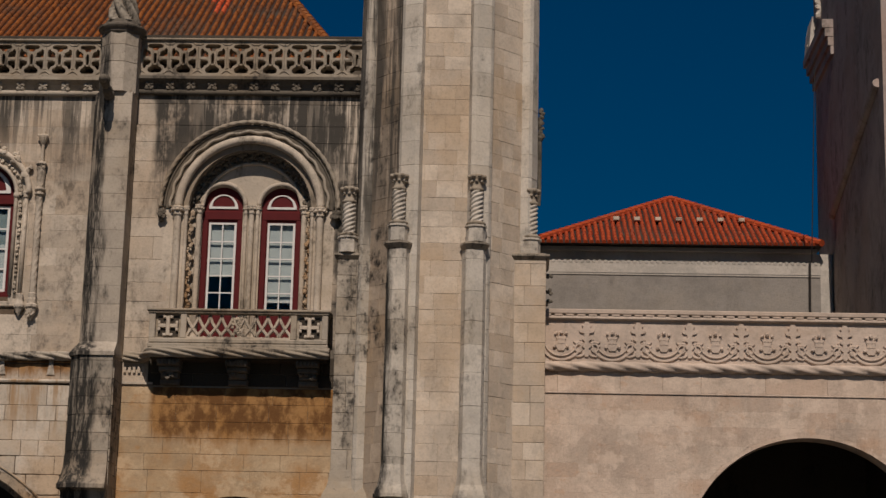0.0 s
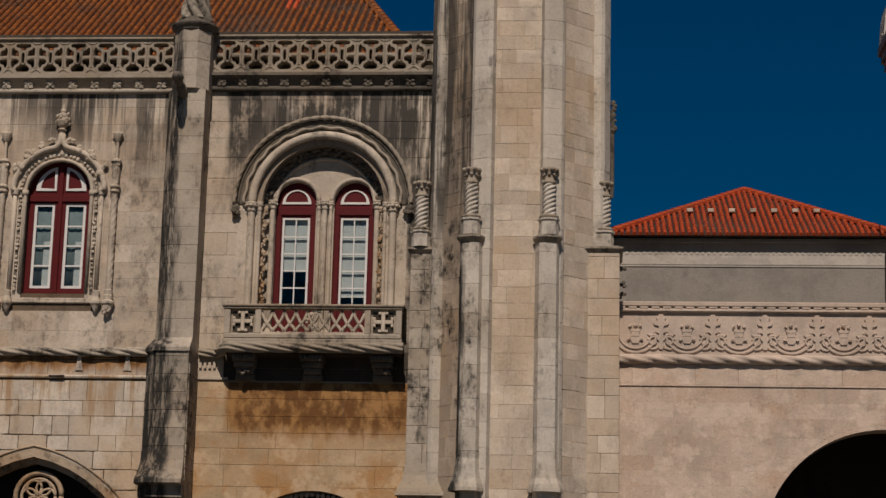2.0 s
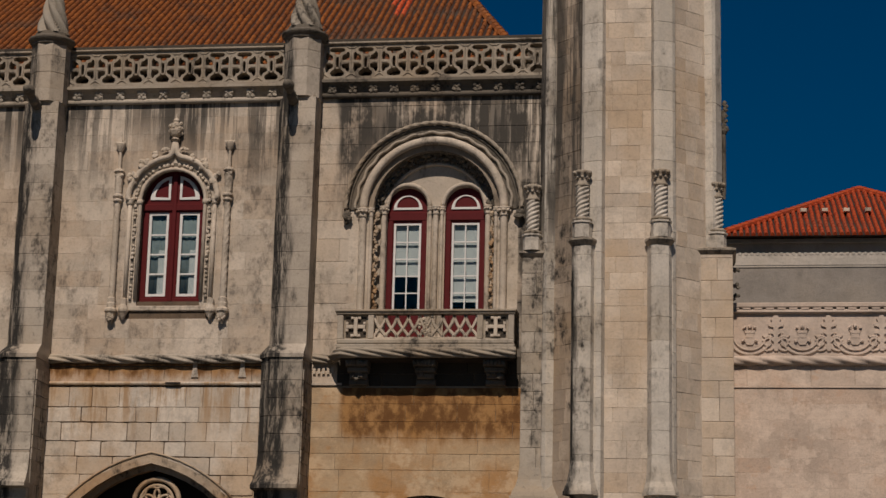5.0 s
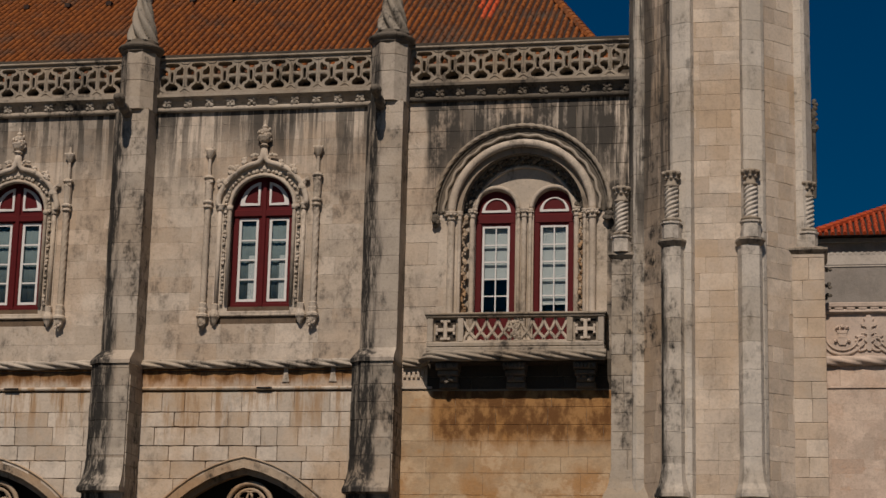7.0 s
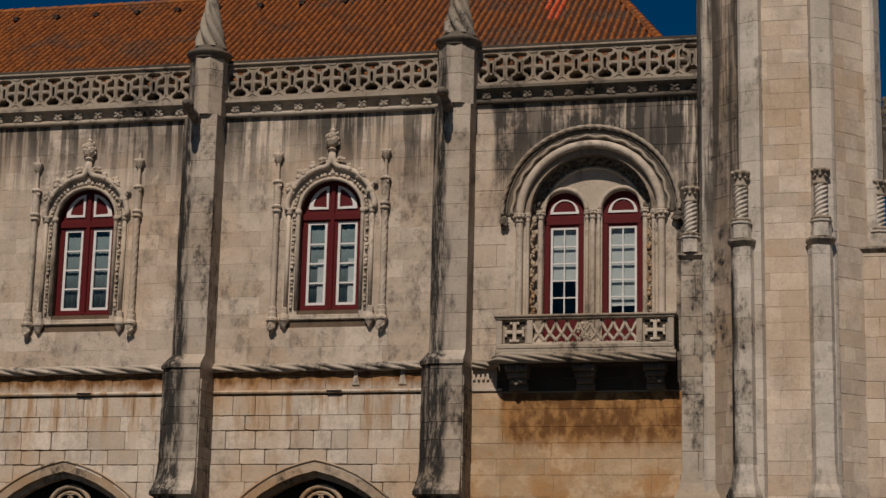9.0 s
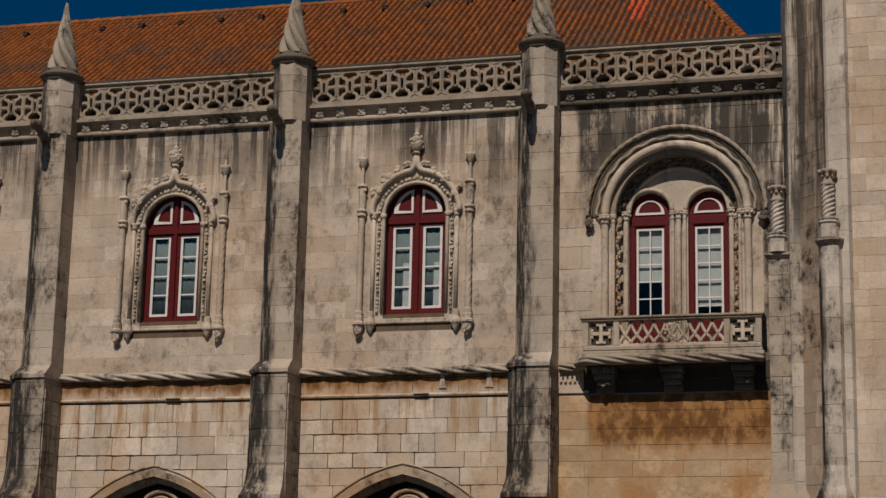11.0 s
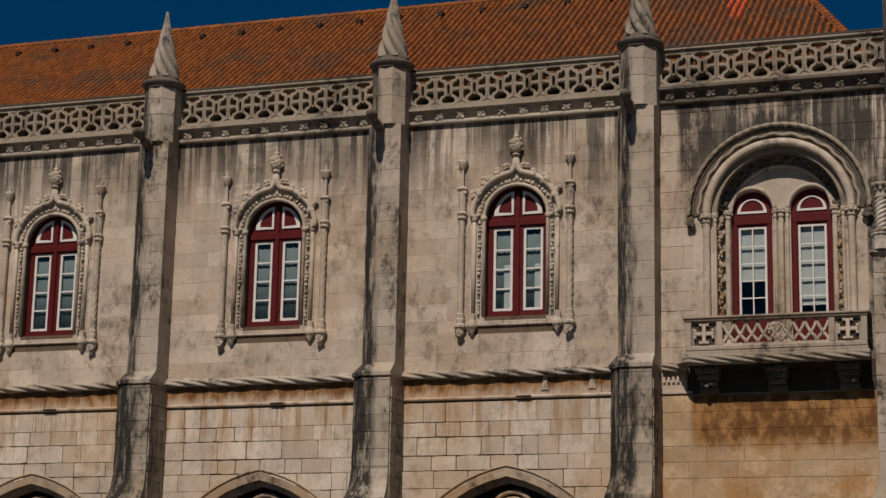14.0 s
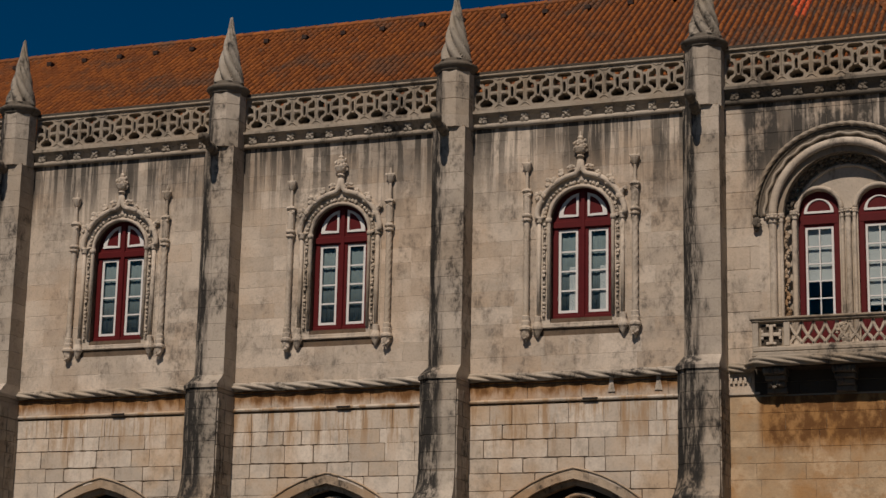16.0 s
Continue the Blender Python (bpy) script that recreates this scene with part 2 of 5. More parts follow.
# Bed is near black to paint shade into the channels between tiles.
M["tile_bed"] = roof_tile("tile_bed", (0.016, 0.007, 0.004), (0.026, 0.010, 0.005), 0.5)


def paint(name, colour, rough, wear):
    k = Nodes(name)
    c = k.mix(k.ramp(k.noise(5, 5), 0.45, 0.75, 0, wear), colour, tuple(v * 0.55 for v in colour))
    k.bump(k.noise(40, 3), 0.1, 0.005)
    return k.done(c, rough, **{"Specular IOR Level": 0.2})


M["red"] = paint("oxblood_paint", (0.10, 0.0085, 0.009), 0.5, 0.4)
M["white"] = paint("white_paint", (0.72, 0.70, 0.66), 0.5, 0.25)
M["blind"] = paint("blind_cloth", (0.50, 0.53, 0.53), 0.8, 0.2)
# Grey-blue tone of the panes, carried by an added sheet behind them.
M["curtain"] = paint("net_curtain", (0.17, 0.215, 0.22), 0.9, 0.4)
M["room"] = paint("dim_room", (0.26, 0.235, 0.20), 0.9, 0.3)
M["iron"] = paint("cable_iron", (0.03, 0.025, 0.022), 0.6, 0.3)
# Near-black for sheets that stand in for the shade inside doorways.
M["portal_shade"] = paint("portal_shade_paint", (0.02, 0.018, 0.015), 0.9, 0.2)


def glass(name):
    k = Nodes(name)
    t, g, mx = k.n.new("ShaderNodeBsdfTransparent"), k.n.new("ShaderNodeBsdfGlossy"), k.n.new("ShaderNodeMixShader")
    t.inputs[0].default_value = (0.88, 0.91, 0.90, 1)
    g.inputs["Roughness"].default_value = 0.03
    mx.inputs[0].default_value = 0.03
    k.l.new(t.outputs[0], mx.inputs[1])
    k.l.new(g.outputs[0], mx.inputs[2])
    k.l.new(mx.outputs[0], k.n["Material Output"].inputs["Surface"])
    return k.m


M["glass"] = glass("window_glass")

# ---- mesh tools ----
YW = 50.0                                   # the facade's plane
JX, BAY = -10.66, -7.27                     # right flank of the first buttress, step from bay to bay


def link(name, bm, material, smooth=False):
    me = bpy.data.meshes.new(name)
    bm.normal_update()
    bm.to_mesh(me)
    bm.free()
    if smooth:
        for p in me.polygons:
            p.use_smooth = True
    me.materials.append(material)
    return new(name, me)


def part(name, bm, material, parent, label="", smooth=False):
    ob = link(name, bm, material, smooth)
    ob.parent = parent
    if label:
        tagged(ob, label)
    return ob


def thing(name, label, category, group="", at=(0, 0, 0)):
    ob = new(name)
    ob.location = at
    ob.empty_display_size = 0.2
    return tagged(ob, label, category, group)


def faces(bm, verts, quads):
    vs = [bm.verts.new(v) for v in verts]
    for q in quads:
        bm.faces.new([vs[i] for i in q])
    return vs


def box(bm, x0, x1, y0, y1, z0, z1, bevel=0.0):
    """A block; with a bevel, its front (low y) edges are chamfered."""
    b = bevel
    f = [(x0 + b, y0, z0 + b), (x1 - b, y0, z0 + b), (x1 - b, y0, z1 - b), (x0 + b, y0, z1 - b)]
    m = [(x0, y0 + b, z0), (x1, y0 + b, z0), (x1, y0 + b, z1), (x0, y0 + b, z1)]
    k = [(x0, y1, z0), (x1, y1, z0), (x1, y1, z1), (x0, y1, z1)]
    ring = lambda a, c: [(a + i, a + (i + 1) % 4, c + (i + 1) % 4, c + i) for i in range(4)]
    if b:
        faces(bm, f + m + k, [(0, 1, 2, 3), (11, 10, 9, 8)] + [q[::-1] for q in ring(0, 4) + ring(4, 8)])
    else:
        faces(bm, f + k, [(0, 1, 2, 3), (7, 6, 5, 4)] + [q[::-1] for q in ring(0, 4)])
    return bm


def prism_xz(bm, outline, y0, y1):
    """An outline in x, z (against the clock as seen from the front), from y0 to y1."""
    n = len(outline)
    f = [bm.verts.new((x, y0, z)) for x, z in outline]
    k = [bm.verts.new((x, y1, z)) for x, z in outline]
    bm.faces.new(f)
    bm.faces.new(k[::-1])
    for i in range(n):
        j = (i + 1) % n
        bm.faces.new((f[j], f[i], k[i], k[j]))
    return bm


def prism_z(bm, outline, z0, z1, top=None):
    """An outline in x, y (against the clock from above), from z0 to z1; top: a second outline."""
    n = len(outline)
    a = [bm.verts.new((x, y, z0)) for x, y in outline]
    c = [bm.verts.new((x, y, z1)) for x, y in (top or outline)]
    bm.faces.new(a[::-1])
    bm.faces.new(c)
    for i in range(n):
        j = (i + 1) % n
        bm.faces.new((a[i], a[j], c[j], c[i]))
    return bm


def lathe(bm, cx, cy, profile, n=10, squash=1.0, phase=0.0):
    """Rings of (radius, z) about an upright axis."""
    rings = []
    for rad, z in profile:
        rings.append([bm.verts.new((cx + rad * math.cos(2 * math.pi * (i + phase) / n), cy + squash * rad * math.sin(2 * math.pi * (i + phase) / n), z)) for i in range(n)])
    for a, c in zip(rings, rings[1:]):
        for i in range(n):
            j = (i + 1) % n
            bm.faces.new((a[i], a[j], c[j], c[i]))
    bm.faces.new(rings[0][::-1])
    bm.faces.new(rings[-1])
    return bm


def sweep(bm, path, rad, n=8, lobes=0, twist=0.0, depth=0.22, closed=False):
    """A round or roped bar along points; lobes and twist (turns per metre) make a rope."""
    rings, run = [], 0.0
    pts = [Vector(p) for p in path]
    for i, p in enumerate(pts):
        d = (pts[min(i + 1, len(pts) - 1)] - pts[max(i - 1, 0)]).normalized()
        if i:
            run += (p - pts[i - 1]).length
        side = Vector((0, 1, 0)).cross(d)
        if side.length < 1e-3:
            side = Vector((1, 0, 0))
        side.normalize()
        up = d.cross(side)
        ring = []
        for j in range(n):
            a = 2 * math.pi * j / n
            r = rad * (1 + (depth * (abs(math.cos(lobes * 0.5 * (a - 2 * math.pi * twist * run))) - 0.6) if lobes else 0))
            ring.append(bm.verts.new(p + r * (math.cos(a) * side + math.sin(a) * up)))
        rings.append(ring)
    for a, c in zip(rings, rings[1:]):
        for j in range(n):
            bm.faces.new((a[j], a[(j + 1) % n], c[(j + 1) % n], c[j]))
    bm.faces.new(rings[0][::-1])
    bm.faces.new(rings[-1])
    return bm


def arc(cx, cz, r, a0=180.0, a1=0.0, n=24, stretch=1.0):
    return [(cx + r * math.cos(radians(a0 + (a1 - a0) * i / n)), cz + stretch * r * math.sin(radians(a0 + (a1 - a0) * i / n))) for i in range(n + 1)]


def pointed(cx, z0, half, rise, n=10):
    """A two-centred pointed arch from its left springing over the apex to the right one."""
    r = (half * half + rise * rise) / (2 * half)
    left = []
    for i in range(n + 1):
        t = math.pi - (math.pi - math.atan2(rise, half - r)) * i / n
        left.append((cx - half + r + r * math.cos(t), z0 + r * math.sin(t)))
    return left + [(2 * cx - x, z) for x, z in left[-2::-1]]


def band(bm, inner, outer, y0, y1):
    """A moulding between two open outlines with as many points, from y0 (front) to y1."""
    n = len(inner)
    v = [[bm.verts.new((x, y, z)) for x, z in o] for o, y in ((inner, y0), (outer, y0), (outer, y1), (inner, y1))]
    for a, c in ((0, 1), (1, 2), (2, 3), (3, 0)):
        for i in range(n - 1):
            bm.faces.new((v[a][i], v[a][i + 1], v[c][i + 1], v[c][i]))
    for i in (0, n - 1):
        q = [v[k][i] for k in range(4)]
        bm.faces.new(q if i else q[::-1])
    bmesh.ops.recalc_face_normals(bm, faces=bm.faces)
    return bm


def pierced(x0, x1, z0, z1, holes, y0, y1):
    """A slab in x, z with openings through it."""
    bm = bmesh.new()
    for loop in [[(x0, z0), (x1, z0), (x1, z1), (x0, z1)]] + holes:
        vs = [bm.verts.new((x, y0, z)) for x, z in loop]
        for a, c in zip(vs, vs[1:] + vs[:1]):
            bm.edges.new((a, c))
    bmesh.ops.triangle_fill(bm, edges=bm.edges[:], use_beauty=True, use_dissolve=False)
    got = bmesh.ops.extrude_face_region(bm, geom=bm.faces[:])
    bmesh.ops.translate(bm, verts=[g for g in got["geom"] if isinstance(g, bmesh.types.BMVert)], vec=(0, y1 - y0, 0))
    bmesh.ops.recalc_face_normals(bm, faces=bm.faces)
    return bm

# ---- setting ----
rng = random.Random(7)


def structure(ob, label):
    return tagged(ob, label, kind="structure")


ground = structure(link("ground", box(bmesh.new(), -3000, 3000, -3000, 3000, -0.5, 0.0), M["ground"]), "wide unseen ground reaching to the horizon, dark to hold back bounced light")

WIN_X = [JX + BAY * k - 4.06 for k in range(3)]        # axes of the single windows
WIN_Z, WIN_SPRING, WIN_R = 11.72, 14.55, 0.88          # sill, springing, half width of the opening
BIG_X, BIG_SPRING, BIG_R = -7.46, 14.22, 1.66
PORTAL_Z = 3.52


def win_hole(cx):
    return [(cx + WIN_R, WIN_Z), (cx + WIN_R, WIN_SPRING)] + arc(cx, WIN_SPRING, WIN_R, 0, 180, 20)[1:-1] + [(cx - WIN_R, WIN_SPRING), (cx - WIN_R, WIN_Z)]


def portal_hole(cx, half=3.2, top=7.36):
    return [(cx + half, 0.02)] + pointed(cx, PORTAL_Z, half, top - PORTAL_Z)[::-1] + [(cx - half, 0.02)]


holes = [win_hole(x) for x in WIN_X] + [portal_hole(x - 0.2) for x in WIN_X]
wall_main = structure(link("wall_west_range", pierced(-44, JX - 0.3, 0.0, 18.0, holes, YW + 0.012, YW + 0.95), M["joint"]),
                      "long ashlar limestone facade streaked black below the cornice")
big_hole = [(BIG_X + BIG_R, 10.6), (BIG_X + BIG_R, BIG_SPRING)] + arc(BIG_X, BIG_SPRING, BIG_R, 0, 180, 28)[1:-1] + [(BIG_X - BIG_R, BIG_SPRING), (BIG_X - BIG_R, 10.6)]
low_hole = [(BIG_X + 1.75, 0.02), (BIG_X + 1.75, 5.2)] + arc(BIG_X, 5.2, 1.75, 0, 180, 20, 0.76)[1:-1] + [(BIG_X - 1.75, 5.2), (BIG_X - 1.75, 0.02)]
wall_bay = structure(link("wall_balcony_bay", pierced(JX - 0.3, -3.0, 0.0, 18.0, [big_hole, low_hole], YW + 0.012, YW + 0.95), M["mortar"]),
                     "limestone facade bay with dark stains above and ochre stone below")

STONES = {}


def stone_piece(w, h, material, bevel=0.007):
    key = (round(w, 2), round(h, 3), material.name)
    if key not in STONES:
        bm = box(bmesh.new(), -w / 2, w / 2, 0.0, 0.09, -h / 2, h / 2, bevel)
        me = bpy.data.meshes.new("stone")
        bm.normal_update()
        bm.to_mesh(me)
        bm.free()
        me.materials.append(material)
        STONES[key] = me
    return STONES[key]


def cut(spans, a, b):
    out = []
    for x0, x1 in spans:
        if b <= x0 or a >= x1:
            out.append((x0, x1))
        else:
            out += [s for s in ((x0, a), (b, x1)) if s[1] - s[0] > 0.1]
    return out


def courses(x0, x1, z0, z1, height, lengths, blocked=lambda za, zb: []):
    """Stones of a coursed wall as (x0, x1, z0, z1)."""
    n = max(1, round((z1 - z0) / height))
    out, steps = [], [rng.uniform(0.82, 1.18) for _ in range(n)]
    for i in range(n):
        za, zb = (z0 + (z1 - z0) * sum(steps[:q]) / sum(steps) for q in (i, i + 1))
        spans = [(x0, x1)]
        for a, b in blocked(za, zb):
            spans = cut(spans, a, b)
        for a, b in spans:
            x = a
            while x < b - 0.02:
                w = rng.uniform(*lengths)
                if b - x - w < lengths[0] * 0.6:
                    w = b - x
                out.append((x, x + w, za, zb))
                x += w
    return out


def lay(parent, stones, material, y, name="stone", limit=300, rough=0.006, joint=0.005, over=(), ragged=0.0, bevel=0.007):
    """Stones on a facade: those first in the list are pieces of their own, the rest one part.
    over: curves (f, x0, x1, z0) of arches; stones above z0 are cut to lie outside them."""
    rest = []
    for i, (a, b, za, zb) in enumerate(stones):
        curve = [f for f, c0, c1, z0 in over if b > c0 and a < c1 and zb > z0]
        if curve:
            xs = [a + joint + (b - a - 2 * joint) * q / 12 for q in range(13)]
            low = [max(za + joint, curve[0](x) or 0.0) for x in xs]
            if max(low) > za + joint + 0.01:
                groups = [[]]
                for x, z in zip(xs, low):
                    if z < zb - joint - 0.02:
                        groups[-1].append((x, z))
                    elif groups[-1]:
                        groups.append([])
                for g in groups:
                    if len(g) > 1 and g[-1][0] - g[0][0] > 0.06:
                        part(name, prism_xz(bmesh.new(), g + [(g[-1][0], zb - joint), (g[0][0], zb - joint)], y - 0.012, y + 0.08), material, parent)
                continue
        w, h = round(b - a - joint * 2 - rng.uniform(0, ragged), 3), round(zb - za - joint * 2 - rng.uniform(0, ragged), 3)
        if w < 0.04:
            continue
        p = (0.5 * (a + b), y - 0.012 + rng.uniform(-rough, rough), 0.5 * (za + zb))
        if i < limit:
            ob = new(name, stone_piece(w, h, material, bevel))
            ob.location, ob.parent = p, parent
        else:
            rest.append((p, w, h))
    if rest:
        verts, quads = [], []
        for (x, yy, z), w, h in rest:
            o, b = len(verts), bevel
            for d, e in ((0.0, b), (b, 0.0), (0.09, 0.0)):
                verts += [(x + sx * (w / 2 - e), yy + d, z + sz * (h / 2 - e)) for sx, sz in ((-1, -1), (1, -1), (1, 1), (-1, 1))]
            quads.append((o, o + 1, o + 2, o + 3))
            for r0 in (0, 4):
                quads += [(o + r0 + (i + 1) % 4, o + r0 + i, o + r0 + 4 + i, o + r0 + 4 + (i + 1) % 4) for i in range(4)]
        me = bpy.data.meshes.new("stonework")
        me.from_pydata(verts, [], quads)
        me.materials.append(material)
        ob = new("stonework", me)
        ob.parent = parent
        tagged(ob, kind="stuff")


def rubble(parent, stones, material, y, over):
    """Hand-cut stones with uneven edges: open, ragged joints low on the wall, tight ones under the ledge."""
    rest = bmesh.new()
    for i, (a, b, za, zb) in enumerate(stones):
        wear = max(0.0, math.sin(0.9 * a + 1.3 * za) * 0.5 + 0.5) * min(1.0, max(0.1, (9.1 - za) / 0.9))
        gap = lambda: 0.003 + rng.uniform(0.2, 1.0) * 0.016 * wear
        n = max(3, round((b - a) / 0.16))
        xs = [a + (b - a) * q / n for q in range(n + 1)]
        g0, g1, g2, g3 = gap(), gap(), gap(), gap()
        xs[0], xs[-1] = a + g0, b - g1
        low = [za + g2 + rng.uniform(-0.4, 1.0) * 0.012 * wear for x in xs]
        top = [zb - g3 - rng.uniform(-0.4, 1.0) * 0.012 * wear for x in xs]
        low[0], low[-1] = low[0] + 0.022 * wear * rng.random(), low[-1] + 0.022 * wear * rng.random()
        top[0], top[-1] = top[0] - 0.022 * wear * rng.random(), top[-1] - 0.022 * wear * rng.random()
        for f, c0, c1, z0 in over:
            if b > c0 and a < c1:
                low = [max(z, f(x)) for x, z in zip(xs, low)]
        runs = [[]]
        for x, z0, z1 in zip(xs, low, top):
            if z0 < z1 - 0.015:
                runs[-1].append((x, z0, z1))
            elif runs[-1]:
                runs.append([])
        front = y - 0.018 + rng.uniform(-0.008, 0.008)
        for g in runs:
            if len(g) < 2:
                continue
            e = 0.006
            bm = bmesh.new() if i < 110 else rest
            ring = [(x, z0) for x, z0, z1 in g] + [(x, z1) for x, z0, z1 in g[::-1]]
            cx, cz = sum(p[0] for p in ring) / len(ring), sum(p[1] for p in ring) / len(ring)
            inner = [bm.verts.new((x + e * (1 if x < cx else -1), front, z + e * (1 if z < cz else -1))) for x, z in ring]
            outer = [bm.verts.new((x, front + 0.009, z)) for x, z in ring]
            back = [bm.verts.new((x, y + 0.05, z)) for x, z in ring]
            bm.faces.new(inner)
            for p, q in ((inner, outer), (outer, back)):
                for k in range(len(ring)):
                    m = (k + 1) % len(ring)
                    bm.faces.new((p[m], p[k], q[k], q[m]))
            if i < 110:
                part("stone", bm, material, parent)
    ob = part("stonework", rest, material, parent)
    tagged(ob, kind="stuff")


# ---- roof ----
EAVE_Y, EAVE_Z, RISE = 51.0, 18.70, 0.716
RIDGE_Y = 58.7
RIDGE_Z = EAVE_Z + RISE * (RIDGE_Y - EAVE_Y)
HIP_LOW, HIP_TOP = -5.15, -8.4


def barrel(material, row):
    """One barrel tile, its lower end at the origin, running up along y."""
    verts = [(rad * math.cos(math.pi * q / 6), e * (row + 0.05), rad * 1.6 * math.sin(math.pi * q / 6) + lift) for e, lift, rad in ((0, 0.006, 0.070), (1, 0.0, 0.064)) for q in range(7)]
    me = bpy.data.meshes.new("roof_tile")
    me.from_pydata(verts, [], [(q + 1, q, 7 + q, 8 + q) for q in range(6)] + [tuple(range(7))])
    me.materials.append(material)
    return me


def tiled(parent, origin, across, up, width, length, material, pitch=0.22, row=0.37, keep=lambda u, v: True, seed=1, extra=None, single=lambda u, v: False):
    """Barrel tiles on a slope: across and up are unit vectors in it."""
    rr = random.Random(seed)
    nrm = across.cross(up).normalized()
    verts, quads, mats = [], [], []
    one = barrel(material, row)
    turn = Matrix((across, up, nrm)).transposed().to_4x4()
    for i in range(int(width / pitch)):
        for j in range(int(length / row)):
            u, v = (i + 0.5) * pitch, j * row
            if not keep(u, v + row / 2):
                continue
            if single(u, v):
                ob = new("roof_tile", one)
                ob.parent = parent
                ob.matrix_basis = Matrix.Translation(origin + across * (u + rr.uniform(-0.012, 0.012)) + up * v) @ turn
                continue
            o, tilt, du = len(verts), rr.uniform(-0.006, 0.012), rr.uniform(-0.012, 0.012)
            for e, (lift, rad) in ((0, (0.006 + tilt * 0.5, 0.070)), (1, (0.0, 0.064))):
                c = origin + across * (u + du) + up * (v + e * (row + 0.05)) + nrm * lift
                verts += [c + across * (rad * math.cos(a)) + nrm * (rad * 1.6 * math.sin(a)) for a in (math.pi * q / 6 for q in range(7))]
            quads += [(o + q + 1, o + q, o + 7 + q, o + 8 + q) for q in range(6)]
            quads.append(tuple(o + q for q in range(7)))
            mats += [1 if extra and extra(u, v) else 0] * 7
    me = bpy.data.meshes.new("roof_tiles")
    me.from_pydata([tuple(v) for v in verts], [], quads)
    me.materials.append(material)
    me.materials.append(M["new_tile"])
    me.polygons.foreach_set("material_index", mats)
    ob = new("roof_tiles", me)
    ob.parent = parent
    return tagged(ob, kind="stuff")


main_roof = thing("tiled_roof", "long hipped roof of weathered orange clay barrel tiles", "roof", at=(0, 0, 0))
bm = bmesh.new()
faces(bm, [(-44, EAVE_Y, EAVE_Z), (HIP_LOW, EAVE_Y, EAVE_Z), (HIP_TOP, RIDGE_Y, RIDGE_Z), (-44, RIDGE_Y, RIDGE_Z),
           (-44, 2 * RIDGE_Y - EAVE_Y, EAVE_Z), (HIP_LOW, 2 * RIDGE_Y - EAVE_Y, EAVE_Z)],
      [(0, 1, 2, 3), (3, 2, 5, 4), (1, 5, 2), (0, 3, 4), (0, 4, 5, 1)])
part("roof_deck", bm, M["tile_bed"], main_roof)
slope_len = math.hypot(RIDGE_Y - EAVE_Y, RIDGE_Z - EAVE_Z)
up_v = Vector((0, RIDGE_Y - EAVE_Y, RIDGE_Z - EAVE_Z)).normalized()
tiled(main_roof, Vector((-40, EAVE_Y, EAVE_Z)), Vector((1, 0, 0)), up_v, 40 + HIP_LOW, slope_len, M["tile"],
      single=lambda u, v: 29.3 < u < 33.0 and 0.5 < v < 7.2 and not (29.7 < u < 30.9 and v > 4.4),
      keep=lambda u, v: -40 + u < HIP_LOW + (HIP_TOP - HIP_LOW) * v / slope_len - 0.1,
      extra=lambda u, v: 30.38 < u < 30.72 and 4.6 < v < 7.0 or 30.05 < u < 30.3 and 5.9 < v < 6.7)
bm = bmesh.new()
for i in range(88):
    x = -44 + 0.405 * i
    sweep(bm, [(x, RIDGE_Y, RIDGE_Z + 0.02), (x + 0.43, RIDGE_Y, RIDGE_Z + 0.05)], 0.15, 8)
part("ridge_tiles", bm, M["tile"], main_roof)
bm = bmesh.new()
a, b = Vector((HIP_LOW, EAVE_Y, EAVE_Z)), Vector((HIP_TOP, RIDGE_Y, RIDGE_Z))
for i in range(28):
    sweep(bm, [a.lerp(b, i / 28) + Vector((0, 0, 0.06)), a.lerp(b, (i + 1.08) / 28) + Vector((0, 0, 0.03))], 0.14, 8)
part("hip_tiles", bm, M["tile"], main_roof)
for i in range(21):
    x = -38.5 + 1.45 * i
    vent = box(bmesh.new(), -0.09, 0.09, -0.15, 0.1, -0.05, 0.09)
    ob = part("roof_vent", vent, M["tile_bed"], main_roof)
    ob.location = a + Vector((x - a.x, 0.86 * (RIDGE_Y - EAVE_Y), 0.86 * (RIDGE_Z - EAVE_Z) + 0.1))

# ---- rooms behind the openings ----
bm = bmesh.new()
box(bm, -43.5, -3.2, YW + 0.95, YW + 5.2, 0.05, 17.9)
bmesh.ops.delete(bm, geom=[f for f in bm.faces if max(v.co.y for v in f.verts) < YW + 1], context="FACES")
bmesh.ops.reverse_faces(bm, faces=bm.faces)
rooms = structure(link("wall_inner_rooms", bm, M["room"]), "dim plain rooms behind the windows")
bm = bmesh.new()
box(bm, -44, -3.0, YW + 5.3, RIDGE_Y * 2 - EAVE_Y, 0.0, EAVE_Z - 0.02)
structure(link("wall_rear_range", bm, M["plaster"]), "plain rear body of the long building")

# Added wall keeps sky from showing through the parapet's openings.
structure(link("wall_gutter", box(bmesh.new(), -9.0, -3.2, 51.7, 52.0, 17.0, 19.7), M["dark_carved"]), "added low dark wall closing off the sky behind the parapet")

# ---- buttresses ----


def oct_plan(cx, cy, rad, n=8):
    return [(cx + rad * math.cos(2 * math.pi * (i + 0.5) / n) / math.cos(math.pi / n), cy + rad * math.sin(2 * math.pi * (i + 0.5) / n) / math.cos(math.pi / n)) for i in range(n)]


def buttress_plan(x0, x1, y0, ch):
    return [(x0, YW + 0.05), (x0, y0 + ch), (x0 + ch, y0), (x1, y0), (x1, YW + 0.05)]


